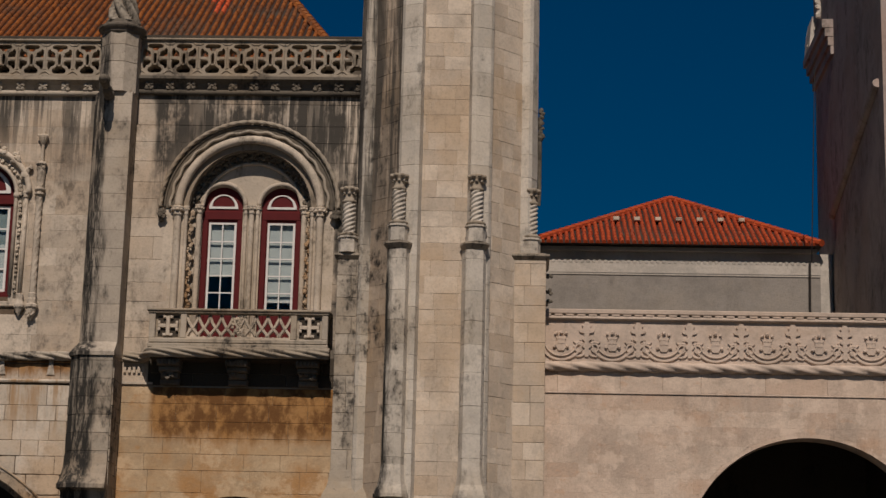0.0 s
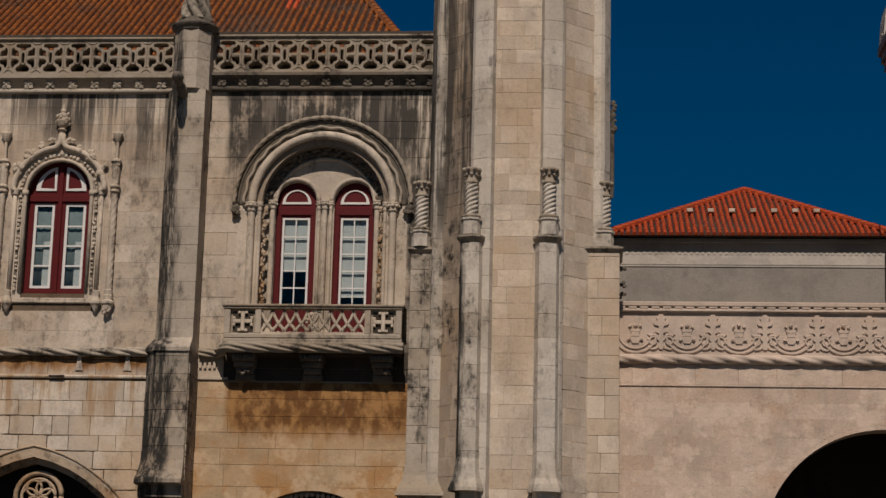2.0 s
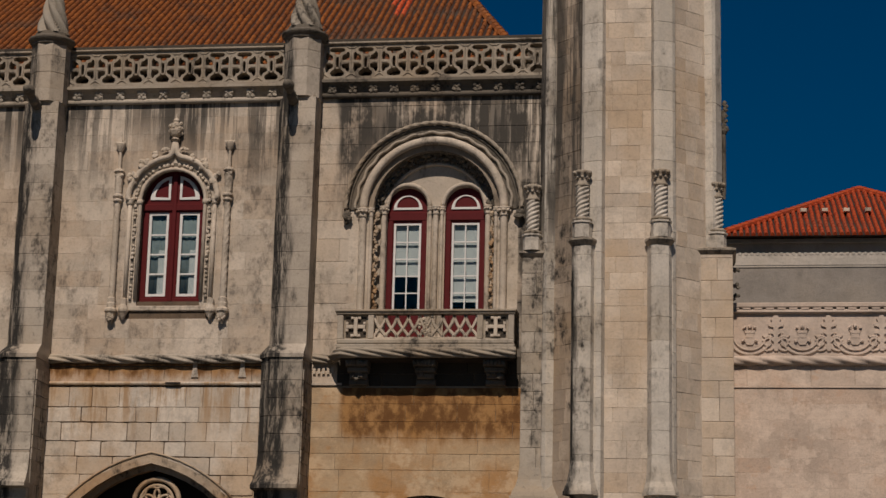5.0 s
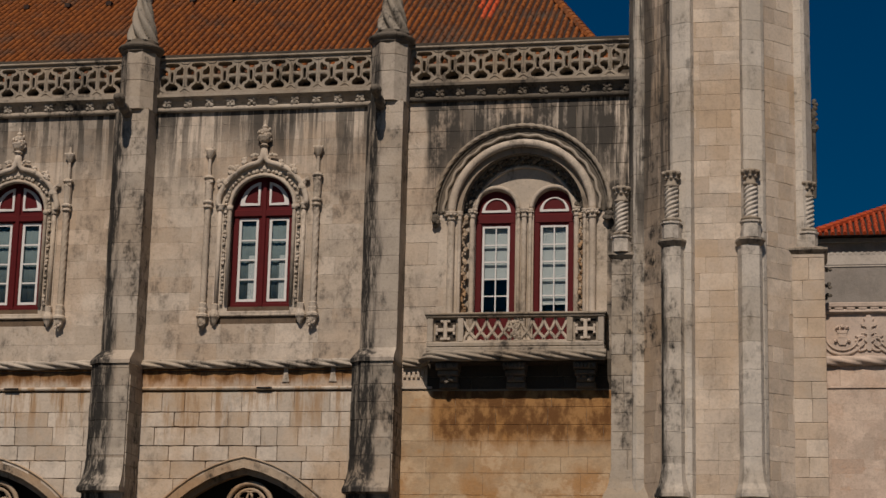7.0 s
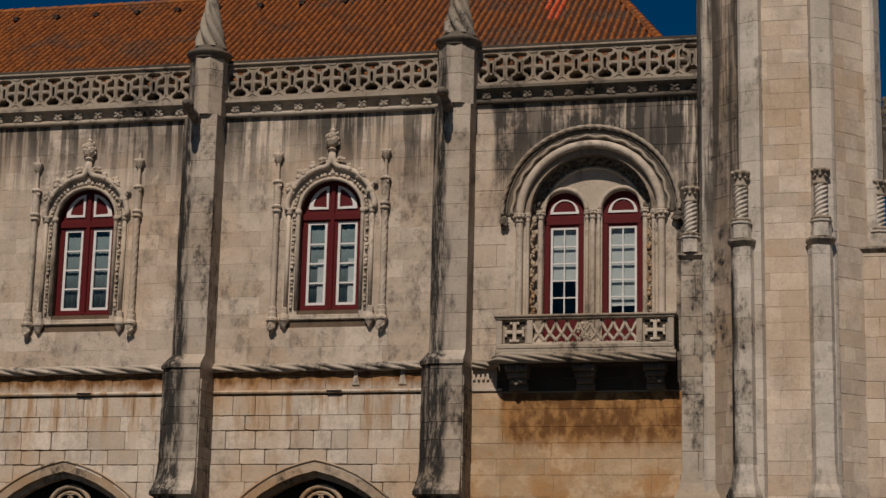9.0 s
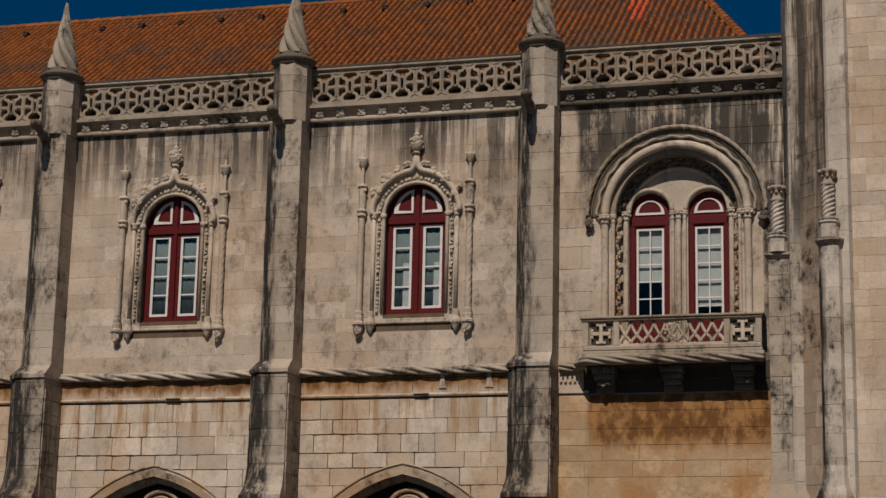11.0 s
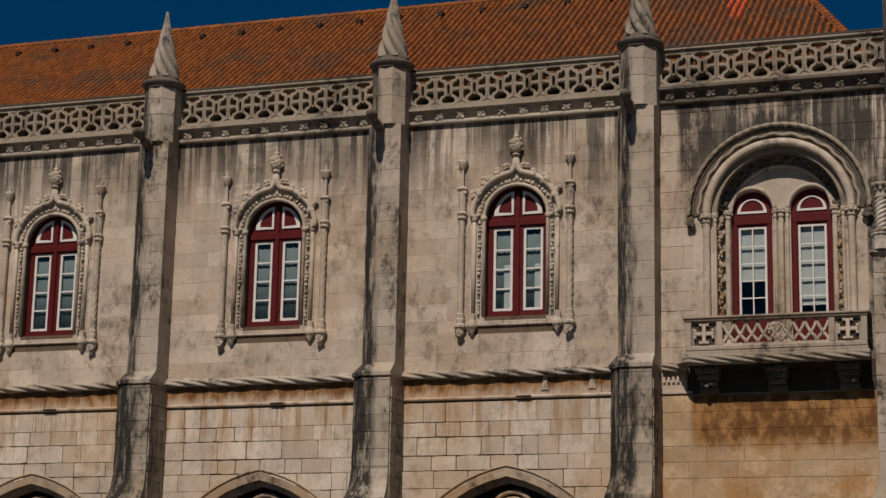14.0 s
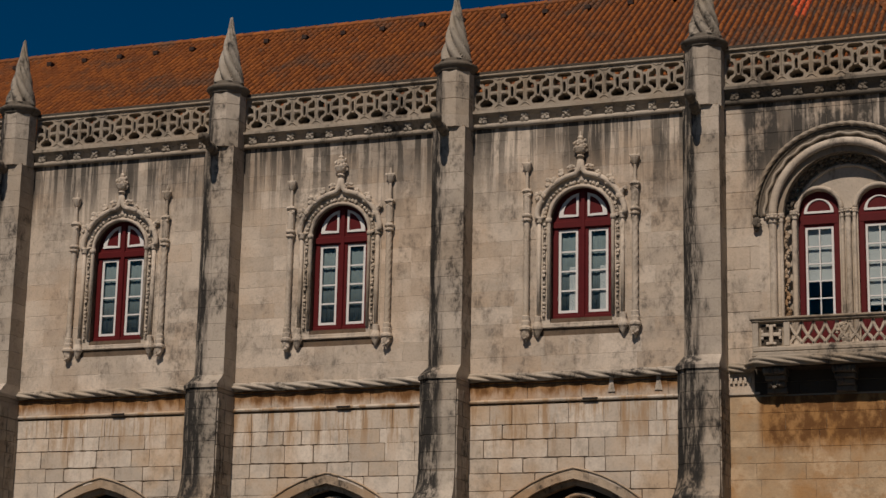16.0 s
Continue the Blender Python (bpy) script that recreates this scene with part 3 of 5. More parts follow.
def make_buttress():
    """Built with its right flank at x = 0."""
    b = thing("buttress", "tall weathered limestone buttress with a spiral pinnacle", "buttress", "buttresses of the facade", (0, 0, 0))
    lo, hi = buttress_plan(-1.18, 0.0, YW - 1.1, 0.30), buttress_plan(-1.05, 0.0, YW - 0.76, 0.22)
    z, k = 0.0, 0
    while z < 9.95:                          # coursed lower shaft
        h = min(0.47, 10.0 - z)
        g = 0.008
        plan = [(x + (g if x < -0.5 else -g) * (k % 2), y + (0.004 * (k % 3) if y < YW else 0)) for x, y in lo]
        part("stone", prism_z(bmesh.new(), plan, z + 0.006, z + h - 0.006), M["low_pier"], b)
        z, k = z + h, k + 1
    part("shoulder", prism_z(prism_z(bmesh.new(), buttress_plan(-1.22, 0.02, YW - 1.15, 0.31), 10.0, 10.1), buttress_plan(-1.22, 0.02, YW - 1.15, 0.31), 10.1, 10.42, hi), M["pier"], b)
    z = 10.42
    while z < 17.2:
        h = min(0.5, 17.25 - z)
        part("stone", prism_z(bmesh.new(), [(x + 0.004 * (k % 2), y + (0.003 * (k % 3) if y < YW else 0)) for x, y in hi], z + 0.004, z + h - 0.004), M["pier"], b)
        z, k = z + h, k + 1
    z = 5.9
    while z < 9.5:
        h, y = rng.uniform(0.30, 0.46), YW - 1.04
        while y < YW - 0.12:
            d = min(rng.uniform(0.28, 0.5), YW - 0.03 - y)
            part("flank_stone", box(bmesh.new(), -0.03, 0.022 + rng.uniform(0, 0.018), y + 0.012, y + d - 0.012, z + 0.012, z + h - 0.012), M["low_pier"], b)
            y += d
        z += h
    part("core", prism_z(bmesh.new(), buttress_plan(-1.0, -0.04, YW - 0.7, 0.22), 0.0, 17.3), M["mortar"], b)
    cx, cy, dz = -0.46, YW - 0.36, -0.11
    drum = bmesh.new()
    for i, z in enumerate((17.25, 17.72, 18.2, 18.68)):
        prism_z(drum, oct_plan(cx, cy, 0.5 - 0.003 * (i % 2)), z + 0.004 + (dz if i else 0), z + dz + (0.47 if i < 3 else 0.42))
    part("drum", drum, M["pier"], b)
    part("drum_cap", lathe(bmesh.new(), cx, cy, [(r, z + dz) for r, z in ((0.50, 19.0), (0.56, 19.05), (0.57, 19.1), (0.63, 19.15), (0.655, 19.19), (0.655, 19.23), (0.62, 19.26), (0.52, 19.29), (0.48, 19.33), (0.46, 19.42), (0.40, 19.44))], 16), M["dark_carved"], b)
    cone = bmesh.new()
    n, m, rings = 48, 60, []
    for j in range(m + 1):
        t = j / m
        r0 = 0.41 * (1 - t) ** 1.08 + 0.035
        rings.append([cone.verts.new((cx + r * math.cos(q), cy + r * math.sin(q), 19.4 + dz + 2.15 * t)) for q, r in
                      ((2 * math.pi * i / n, r0 * (0.70 + 0.42 * abs(math.cos(3.0 * (2 * math.pi * i / n) + 12.0 * t)) ** 0.8)) for i in range(n))])
    for p, q in zip(rings, rings[1:]):
        for i in range(n):
            cone.faces.new((p[i], p[(i + 1) % n], q[(i + 1) % n], q[i]))
    cone.faces.new(rings[-1])
    part("pinnacle", cone, M["pinnacle"], b)
    foot = bmesh.new()
    prof = [(0.0, 7.45), (-0.05, 7.15), (-0.14, 6.92), (-0.26, 6.74), (-0.36, 6.64), (-0.36, 6.54), (-0.12, 6.5), (-0.1, 6.2), (0.0, 6.18)]
    v = [[foot.verts.new((x + (p * 0.22 if x < -0.5 else -p * 0.12) * (1 if y < YW - 0.3 else 0), (y + p) if y < YW - 0.3 else y, z)) for x, y in lo] for p, z in prof]
    for p, q in zip(v, v[1:]):
        for i in range(4):
            foot.faces.new((p[i], q[i], q[i + 1], p[i + 1]))
    bmesh.ops.recalc_face_normals(foot, faces=foot.faces)
    part("flared_foot", foot, M["low_pier"], b)
    g = bmesh.new()                           # a spout carved as a small beast
    for i, (yy, zz, r) in enumerate(((0.0, 17.15, 0.17), (-0.25, 17.2, 0.16), (-0.5, 17.28, 0.13), (-0.62, 17.36, 0.17), (-0.82, 17.34, 0.12))):
        bmesh.ops.create_icosphere(g, subdivisions=2, radius=r, matrix=Matrix.Translation((-0.62, YW - 0.80 + yy, zz)) @ Matrix.Diagonal((0.9, 1.2, 1.0, 1)))
    part("gargoyle", g, M["dark_carved"], b, smooth=True)
    return b


first = make_buttress()
first.location = (JX, 0, 0)
for k in range(1, 4):
    copy_thing(first, pose(JX + BAY * k, 0, 0))

# ---- the octagonal turret ----
TX, TY, AP = -2.13, 50.0, 2.16
SIDE = 2 * AP * math.tan(math.pi / 8)
turret = thing("octagonal_turret", "tall octagonal stone turret with ribbed corners and twisted colonnettes", "tower")
part("core", prism_z(bmesh.new(), oct_plan(TX, TY, AP - 0.012), 0.0, 30.0), M["mortar"], turret)


def face_pose(i):
    """The pose of a face: its middle at the ground, x along it, y into the wall. 0 is the front."""
    return Matrix.Translation((TX, TY, 0)) @ pose(0, 0, 0, 0, 0, 45 * i) @ Matrix.Translation((0, -AP, 0))


for i in (-2, -1, 0, 1, 2):
    wall = link("face_wall", box(bmesh.new(), -SIDE / 2 + 0.02, SIDE / 2 - 0.02, 0.0, 0.05, 0.0, 30.0), M["mortar"])
    wall.parent = turret
    wall.matrix_basis = face_pose(i)
    pieces = courses(-SIDE / 2 + 0.05, SIDE / 2 - 0.05, 5.2 if abs(i) < 2 else 10.0, 22.4 if abs(i) < 2 else 20.0, 0.42, (0.32, 0.85))
    pieces.sort(key=lambda s: s[2])
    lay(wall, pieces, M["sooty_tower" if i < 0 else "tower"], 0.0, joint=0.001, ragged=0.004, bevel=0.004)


def make_rib(material="rib", low_material="rib", side=False):
    """Corner rib with its lower pier and twisted colonnette; the corner lies at the origin, outwards is -y."""
    b = new("rib")
    z, k = 0.0, 0
    half, deep_out = 0.29, 0.16
    plan = [(-half, 0.25), (-half, -deep_out + 0.06), (-half + 0.1, -deep_out), (half - 0.1, -deep_out), (half, -deep_out + 0.06), (half, 0.25)]
    shaft = bmesh.new()
    while z < 29.5:
        h = 0.62 + 0.1 * math.sin(k * 2.1)
        e = 0.003 * (k % 3)
        prism_z(shaft, [(x, y + (e if y < 0 else 0)) for x, y in plan], z + 0.004, z + h - 0.004)
        z, k = z + h, k + 1
    parts = [("shaft", shaft, "rib", False)]
    low = bmesh.new()
    z, k = 0.0, 0
    pier = [(-0.27, 0.0), (-0.27, -0.30), (-0.15, -0.42), (0.15, -0.42), (0.27, -0.30), (0.27, 0.0)]
    while z < 12.55:
        h = min(0.72 + 0.12 * math.sin(k * 1.7), 12.62 - z)
        prism_z(low, [(x, y + (0.003 * (k % 3) if y < 0 else 0)) for x, y in pier], z + 0.004, z + h - 0.004)
        z, k = z + h, k + 1
    parts.append(("pier", low, low_material, False))
    grow = lambda s: [(x * s, y * s if y < 0 else y) for x, y in pier]
    cap = bmesh.new()
    prism_z(cap, grow(1.0), 12.62, 12.74, grow(1.25))
    prism_z(cap, grow(1.25), 12.74, 12.79)
    prism_z(cap, grow(1.1), 12.79, 12.84, grow(0.85))
    parts.append(("pier_cap", cap, "parapet", False))
    block = prism_z(bmesh.new(), oct_plan(0, -0.25, 0.23), 12.82, 13.2)
    prism_z(block, oct_plan(0, -0.25, 0.26), 13.2, 13.25)
    parts.append(("pedestal", block, "rib", False))
    parts.append(("ring", lathe(bmesh.new(), 0, -0.25, [(0.2, 13.25), (0.25, 13.28), (0.25, 13.32), (0.18, 13.36)], 14), "parapet", True))
    col = sweep(bmesh.new(), [(0, -0.25, 13.34 + 0.82 * i / 44) for i in range(45)], 0.16, 24, lobes=4, twist=2.1, depth=0.3)
    parts.append(("twisted_shaft", col, "rib", True))
    leaf = lathe(bmesh.new(), 0, -0.25, [(0.15, 14.14), (0.19, 14.18), (0.19, 14.22), (0.14, 14.26), (0.15, 14.4), (0.19, 14.48), (0.22, 14.55), (0.2, 14.58)], 14)
    for q in range(8):
        t = 2 * math.pi * q / 8
        bmesh.ops.create_icosphere(leaf, subdivisions=1, radius=0.06, matrix=Matrix.Translation((0.21 * math.cos(t), -0.25 + 0.21 * math.sin(t), 14.53)))
        bmesh.ops.create_icosphere(leaf, subdivisions=1, radius=0.05, matrix=Matrix.Translation((0.16 * math.cos(t + 0.4), -0.25 + 0.16 * math.sin(t + 0.4), 14.4)))
    parts.append(("capital", leaf, "parapet", True))
    foot = bmesh.new()
    for (s0, z0), (s1, z1) in zip(((1.42, 6.42), (1.36, 6.52), (1.19, 6.66), (1.08, 6.86)), ((1.36, 6.52), (1.19, 6.66), (1.08, 6.86), (1.01, 7.15))):
        prism_z(foot, grow(s0), z0, z1, grow(s1))
    prism_z(foot, grow(1.48), 6.33, 6.42)
    parts.append(("flared_foot", foot, low_material, False))
    for name, bm, mat, smooth in parts:
        if side and name in ("pier", "pier_cap", "flared_foot"):
            bm.free()
            continue
        part(name, bm, M[material if mat == "rib" and name == "shaft" else mat], b, smooth=smooth)
    return b


rib = make_rib()
rib.parent = turret
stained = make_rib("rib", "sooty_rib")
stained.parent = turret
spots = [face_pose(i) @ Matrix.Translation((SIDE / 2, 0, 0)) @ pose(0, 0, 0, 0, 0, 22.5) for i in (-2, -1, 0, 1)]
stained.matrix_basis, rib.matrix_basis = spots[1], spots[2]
side_rib = make_rib("rib", "rib", True)
side_rib.parent = turret
side_rib.matrix_basis = spots[3]
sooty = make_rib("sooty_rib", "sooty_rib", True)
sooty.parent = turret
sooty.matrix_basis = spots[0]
for r_ob in [o for o in turret.children if o.name.startswith("rib")]:
    for o in r_ob.children:
        if not o.name.startswith("shaft"):
            o.location = r_ob.matrix_basis.to_3x3().inverted() @ Vector((-0.16, 0, 0))



def side_pier(x0, x1, y0, material, flared=True):
    """Broad coursed pier on the flank of the turret, with a moulded cap and a flared foot."""
    z, k = 0.0, 0
    while z < 12.6:
        h = min(rng.uniform(0.42, 0.6), 12.66 - z)
        if k % 3 == 1:
            part("pier_stone", box(bmesh.new(), x0, x1, y0, YW + 0.3, z + 0.003, z + h - 0.003, 0.01), M[material], turret)
        else:
            m = x0 + (x1 - x0) * rng.uniform(0.35, 0.65)
            part("pier_stone", box(bmesh.new(), x0, m - 0.003, y0, YW + 0.3, z + 0.003, z + h - 0.003, 0.01), M[material], turret)
            part("pier_stone", box(bmesh.new(), m + 0.003, x1, y0, YW + 0.3, z + 0.003, z + h - 0.003, 0.01), M[material], turret)
        z, k = z + h, k + 1
    ring = lambda e: [(x0 - e, YW + 0.3), (x0 - e, y0 - e), (x1 + e, y0 - e), (x1 + e, YW + 0.3)]
    cap = prism_z(bmesh.new(), ring(0.005), 12.64, 12.74, ring(0.09))
    prism_z(cap, ring(0.09), 12.74, 12.79)
    prism_z(cap, ring(0.07), 12.79, 12.86, ring(-0.1))
    part("pier_cap", cap, M["parapet"], turret)
    foot = bmesh.new()
    for (e0, z0), (e1, z1) in zip(((0.2, 6.42), (0.17, 6.52), (0.09, 6.68), (0.04, 6.86)), ((0.17, 6.52), (0.09, 6.68), (0.04, 6.86), (0.006, 7.15))):
        prism_z(foot, ring(e0), z0, z1, ring(e1))
    prism_z(foot, ring(0.23), 6.33, 6.42)
    if flared:
        part("flared_foot", foot, M[material], turret)


side_pier(-4.93, -4.12, 48.95, "side_pier")
side_pier(-0.36, 0.50, 48.75, "tower", False)

# ---- the arcade ----
ARCH_X, ARCH_Z, ARCH_R = 7.35, 5.1, 3.22
arch_hole = [(ARCH_X + ARCH_R, 0.02), (ARCH_X + ARCH_R, ARCH_Z)] + arc(ARCH_X, ARCH_Z, ARCH_R, 0, 180, 36)[1:-1] + [(ARCH_X - ARCH_R, ARCH_Z), (ARCH_X - ARCH_R, 0.02)]
wall_arcade = structure(link("wall_arcade", pierced(-0.6, 14.0, 0.0, 11.3, [arch_hole], YW + 0.012, YW + 0.8), M["mortar"]), "pinkish limestone wall pierced by a wide round arch")


def round_curve(cx, z0, r, flat=1.0):
    """Height of a round arch over x, far below beside it."""
    return lambda x: z0 + flat * math.sqrt(r * r - (x - cx) ** 2) if abs(x - cx) < r else -9.0


def point_curve(cx, z0, half, rise):
    r = (half * half + rise * rise) / (2 * half)
    return lambda x: z0 + math.sqrt(max(0.0, r * r - (abs(x - cx) - half + r) ** 2)) if abs(x - cx) < half else -9.0


def arch_block(cx, z0, r):
    def f(za, zb):
        z = 0.5 * (za + zb) - z0
        h = math.sqrt(r * r - z * z) if 0 <= z < r else (r if z < 0 else 0)
        return [(cx - h, cx + h)] if h else []
    return f


lay(wall_arcade, courses(-0.4, 13.5, 5.0, 9.36, 0.43, (0.45, 1.25), arch_block(ARCH_X, ARCH_Z, 0.0)), M["arcade"], YW, rough=0.001, joint=0.0005, bevel=0.0012,
    over=[(round_curve(ARCH_X, ARCH_Z, ARCH_R + 0.1), ARCH_X - ARCH_R - 0.1, ARCH_X + ARCH_R + 0.1, 0.0)])
lay(wall_arcade, courses(-0.4, 13.5, 9.42, 9.95, 0.53, (0.8, 1.7)), M["arcade"], YW, rough=0.002, joint=0.003)
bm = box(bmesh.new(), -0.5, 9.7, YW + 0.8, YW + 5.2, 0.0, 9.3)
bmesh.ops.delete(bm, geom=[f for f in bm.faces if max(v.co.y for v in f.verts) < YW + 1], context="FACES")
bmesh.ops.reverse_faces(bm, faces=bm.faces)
# Near-black colour puts the shade into the passage walls.
structure(link("wall_passage", bm, M["shade_crust"]), "vaulted passage behind the arch, coloured dark for its shade")
part("voussoirs", band(bmesh.new(), arc(ARCH_X, ARCH_Z, ARCH_R - 0.01, 180, 0, 36), arc(ARCH_X, ARCH_Z, ARCH_R + 0.11, 180, 0, 36), YW - 0.008, YW + 0.78), M["arcade"], wall_arcade)

# ---- far building and church ----
far = thing("far_pavilion", "low pale building with a bright red clay tile roof", "building")
FY = 60.0
apex = Vector((5.02, FY + 6.0, 18.75))
eave_l, eave_r = Vector((0.2, FY, 15.85)), Vector((9.35, FY, 15.75))
part("wall", box(bmesh.new(), 0.45, 9.74, FY + 0.5, FY + 3.4, 0.0, 15.6), M["plaster"], far)
part("eave_soffit", box(bmesh.new(), 0.3, 9.25, FY + 0.3, FY + 11.8, 15.6, 15.72), M["plaster"], far)
bm = bmesh.new()
box_pts = [(0.2, FY, 15.75), (9.35, FY, 15.75), (9.35, FY + 12, 15.75), (0.2, FY + 12, 15.75), tuple(apex)]
faces(bm, box_pts, [(0, 1, 4), (1, 2, 4), (2, 3, 4), (3, 0, 4), (3, 2, 1, 0)])
part("roof_deck", bm, M["tile_bed"], far)
far_up = (apex - Vector((4.975, FY, 15.75)))
far_len = Vector((0, far_up.y, far_up.z)).length
far_dir = Vector((0, far_up.y, far_up.z)).normalized()
tiled(far, Vector((0.2, FY, 15.75)), Vector((1, 0, 0)), far_dir, 9.15, far_len, M["far_tile"], pitch=0.195, row=0.4, single=lambda u, v: True,
      keep=lambda u, v: u > 4.82 * v / far_len + 0.1 and u < 9.15 - 4.33 * v / far_len - 0.1, seed=5)
bm = bmesh.new()
for corner in (Vector((0.2, FY, 15.78)), Vector((9.35, FY, 15.78))):
    for i in range(22):
        sweep(bm, [corner.lerp(apex, i / 22) + Vector((0, 0, 0.07)), corner.lerp(apex, (i + 1.1) / 22) + Vector((0, 0, 0.04))], 0.12, 8)
part("hip_tiles", bm, M["far_tile"], far)
for i in range(7):
    ob = part("roof_vent", box(bmesh.new(), -0.1, 0.1, -0.2, 0.2, 0.0, 0.13, 0.02), M["carved"], far)
    ob.location = (2.95 + 0.69 * i, FY + 0.42 * 6.0, 15.75 + 0.42 * (apex.z - 15.75) + 0.08)

garden = structure(link("wall_garden_terrace", box(bmesh.new(), 0.0, 8.66, 56.0, 56.4, 0.0, 13.86), M["render_wall"]), "rendered terrace wall, its shade kept in the grey, with a pale scalloped coping")
part("coping_band", box(bmesh.new(), 0.0, 8.66, 55.96, 56.4, 13.92, 14.28), M["plaster"], garden)
for i in range(50):
    part("coping_tile", sweep(bmesh.new(), [(0.1 + 0.172 * i, 55.94, 14.26), (0.1 + 0.172 * i, 56.4, 14.33)], 0.05, 8), M["plaster"], garden)
part("ledge", box(bmesh.new(), 0.0, 8.66, 55.975, 56.0, 13.862, 13.918), M["plaster"], garden)

church = thing("church_flank", "high shaded stone flank of a church with a carved overhanging cornice", "church")
part("wall", box(bmesh.new(), 9.78, 16.0, YW + 1.4, 63.5, 0.0, 32.0), M["shade_render"], church)

# ---- facade stonework ----
def gaps():
    return [(JX + BAY * k - 1.0, JX + BAY * k - 0.02) for k in range(4)]


def upper_block(za, zb):
    z = 0.5 * (za + zb)
    return gaps() + [(cx - 1.2, cx + 1.2) for cx in WIN_X if 11.4 < z and za < WIN_SPRING]


def low_block(za, zb):
    return gaps()


over_up = [(round_curve(cx, WIN_SPRING, 1.2), cx - 1.2, cx + 1.2, WIN_SPRING) for cx in WIN_X]
over_low = [(point_curve(cx - 0.2, PORTAL_Z, 3.32, 7.5 - PORTAL_Z), cx - 3.6, cx + 3.2, 0.0) for cx in WIN_X]
near = lambda s: -s[1]
lay(wall_main, sorted(courses(-37.5, JX - 1.0, 10.18, 17.5, 0.5, (0.6, 1.35), upper_block), key=near), M["wall"], YW, limit=170, rough=0.003, joint=0.0008, over=over_up, bevel=0.003)
rubble(wall_main, sorted(courses(-37.5, JX - 0.95, 6.0, 9.36, 0.47, (0.45, 1.2), low_block), key=near), M["lower"], YW, over_low)
lay(wall_main, sorted(courses(-37.5, JX - 0.95, 9.42, 9.92, 0.5, (0.9, 1.8), lambda a, b: [(JX + BAY * k - 0.95, JX + BAY * k - 0.02) for k in range(4)]), key=near), M["band"], YW, limit=10)


def bay_block(za, zb):
    return [(BIG_X - 2.1, BIG_X + 2.1)] if zb > 10.6 and za < BIG_SPRING else []


lay(wall_bay, courses(JX + 0.01, -3.6, 10.18, 17.6, 0.52, (0.6, 1.3), bay_block), M["bay"], YW, limit=150, joint=0.0035, rough=0.004,
    over=[(round_curve(BIG_X, BIG_SPRING, 2.2), BIG_X - 2.2, BIG_X + 2.2, BIG_SPRING)])
lay(wall_bay, courses(JX + 0.01, -3.6, 5.6, 9.36, 0.5, (0.7, 1.5)), M["ochre"], YW, limit=120, joint=0.003, rough=0.003,
    over=[(round_curve(BIG_X, 5.24, 1.85, 0.76), BIG_X - 1.85, BIG_X + 1.85, 0.0)])
lay(wall_bay, courses(JX + 0.01, -9.95, 9.40, 10.18, 0.39, (0.8, 1.5)), M["bay"], YW, limit=30)
# Sooty courses below the balcony; its shade is kept in their colour too.
lay(wall_bay, courses(-9.95, -3.6, 9.40, 10.18, 0.39, (0.8, 1.5)), M["shade_crust"], YW, limit=30)

# ---- carved detail ----
crng = random.Random(3)


def blob(bm, x, y, z, r, sx=1.0, sz=1.0, sub=1, deep=0.7):
    """A lump of carved leaf."""
    got = bmesh.ops.create_icosphere(bm, subdivisions=sub, radius=r, matrix=Matrix.Translation((x, y, z)) @ pose(0, 0, 0, 0, crng.uniform(-40, 40), 0) @ Matrix.Diagonal((sx, deep, sz, 1)))
    for v in got["verts"]:
        v.co += Vector((crng.uniform(-1, 1), crng.uniform(-1, 1), crng.uniform(-1, 1))) * r * 0.22


def along(path, step):
    """Points at even steps along a line in x, z."""
    out, left = [], 0.0
    for (x0, z0), (x1, z1) in zip(path, path[1:]):
        d = math.hypot(x1 - x0, z1 - z0)
        while left < d:
            out.append((x0 + (x1 - x0) * left / d, z0 + (z1 - z0) * left / d))
            left += step
        left -= d
    return out


def hoop(cx, z0, z_spring, r, n=28):
    """Jamb, round arch and jamb as one line."""
    return [(cx - r, z0)] + arc(cx, z_spring, r, 180, 0, n) + [(cx + r, z0)]


def at_y(path, y):
    return [(x, y, z) for x, z in path]


def sash(parent, x0, x1, z0, z1, y, cols, rows, bar=0.045, rim=0.075):
    """A white casement with its glazing bars and panes."""
    b = part("sash", pierced(x0, x1, z0, z1, [[(x0 + rim, z0 + rim), (x1 - rim, z0 + rim), (x1 - rim, z1 - rim), (x0 + rim, z1 - rim)]], y, y + 0.05), M["white"], parent, "white painted casement sash")
    w, h = (x1 - x0 - 2 * rim) / cols, (z1 - z0 - 2 * rim) / rows
    for i in range(1, cols):
        part("glazing_bar", box(bmesh.new(), x0 + rim + i * w - bar / 2, x0 + rim + i * w + bar / 2, y + 0.004, y + 0.045, z0 + rim, z1 - rim), M["white"], b)
    for i in range(1, rows):
        part("glazing_bar", box(bmesh.new(), x0 + rim, x1 - rim, y + 0.006, y + 0.043, z0 + rim + i * h - bar / 2, z0 + rim + i * h + bar / 2), M["white"], b)
    for i in range(cols):
        for j in range(rows):
            p = part("pane", box(bmesh.new(), x0 + rim + i * w, x0 + rim + (i + 1) * w, y + 0.022, y + 0.028, z0 + rim + j * h, z0 + rim + (j + 1) * h), M["glass"], b)
            p.visible_shadow = False
    return b


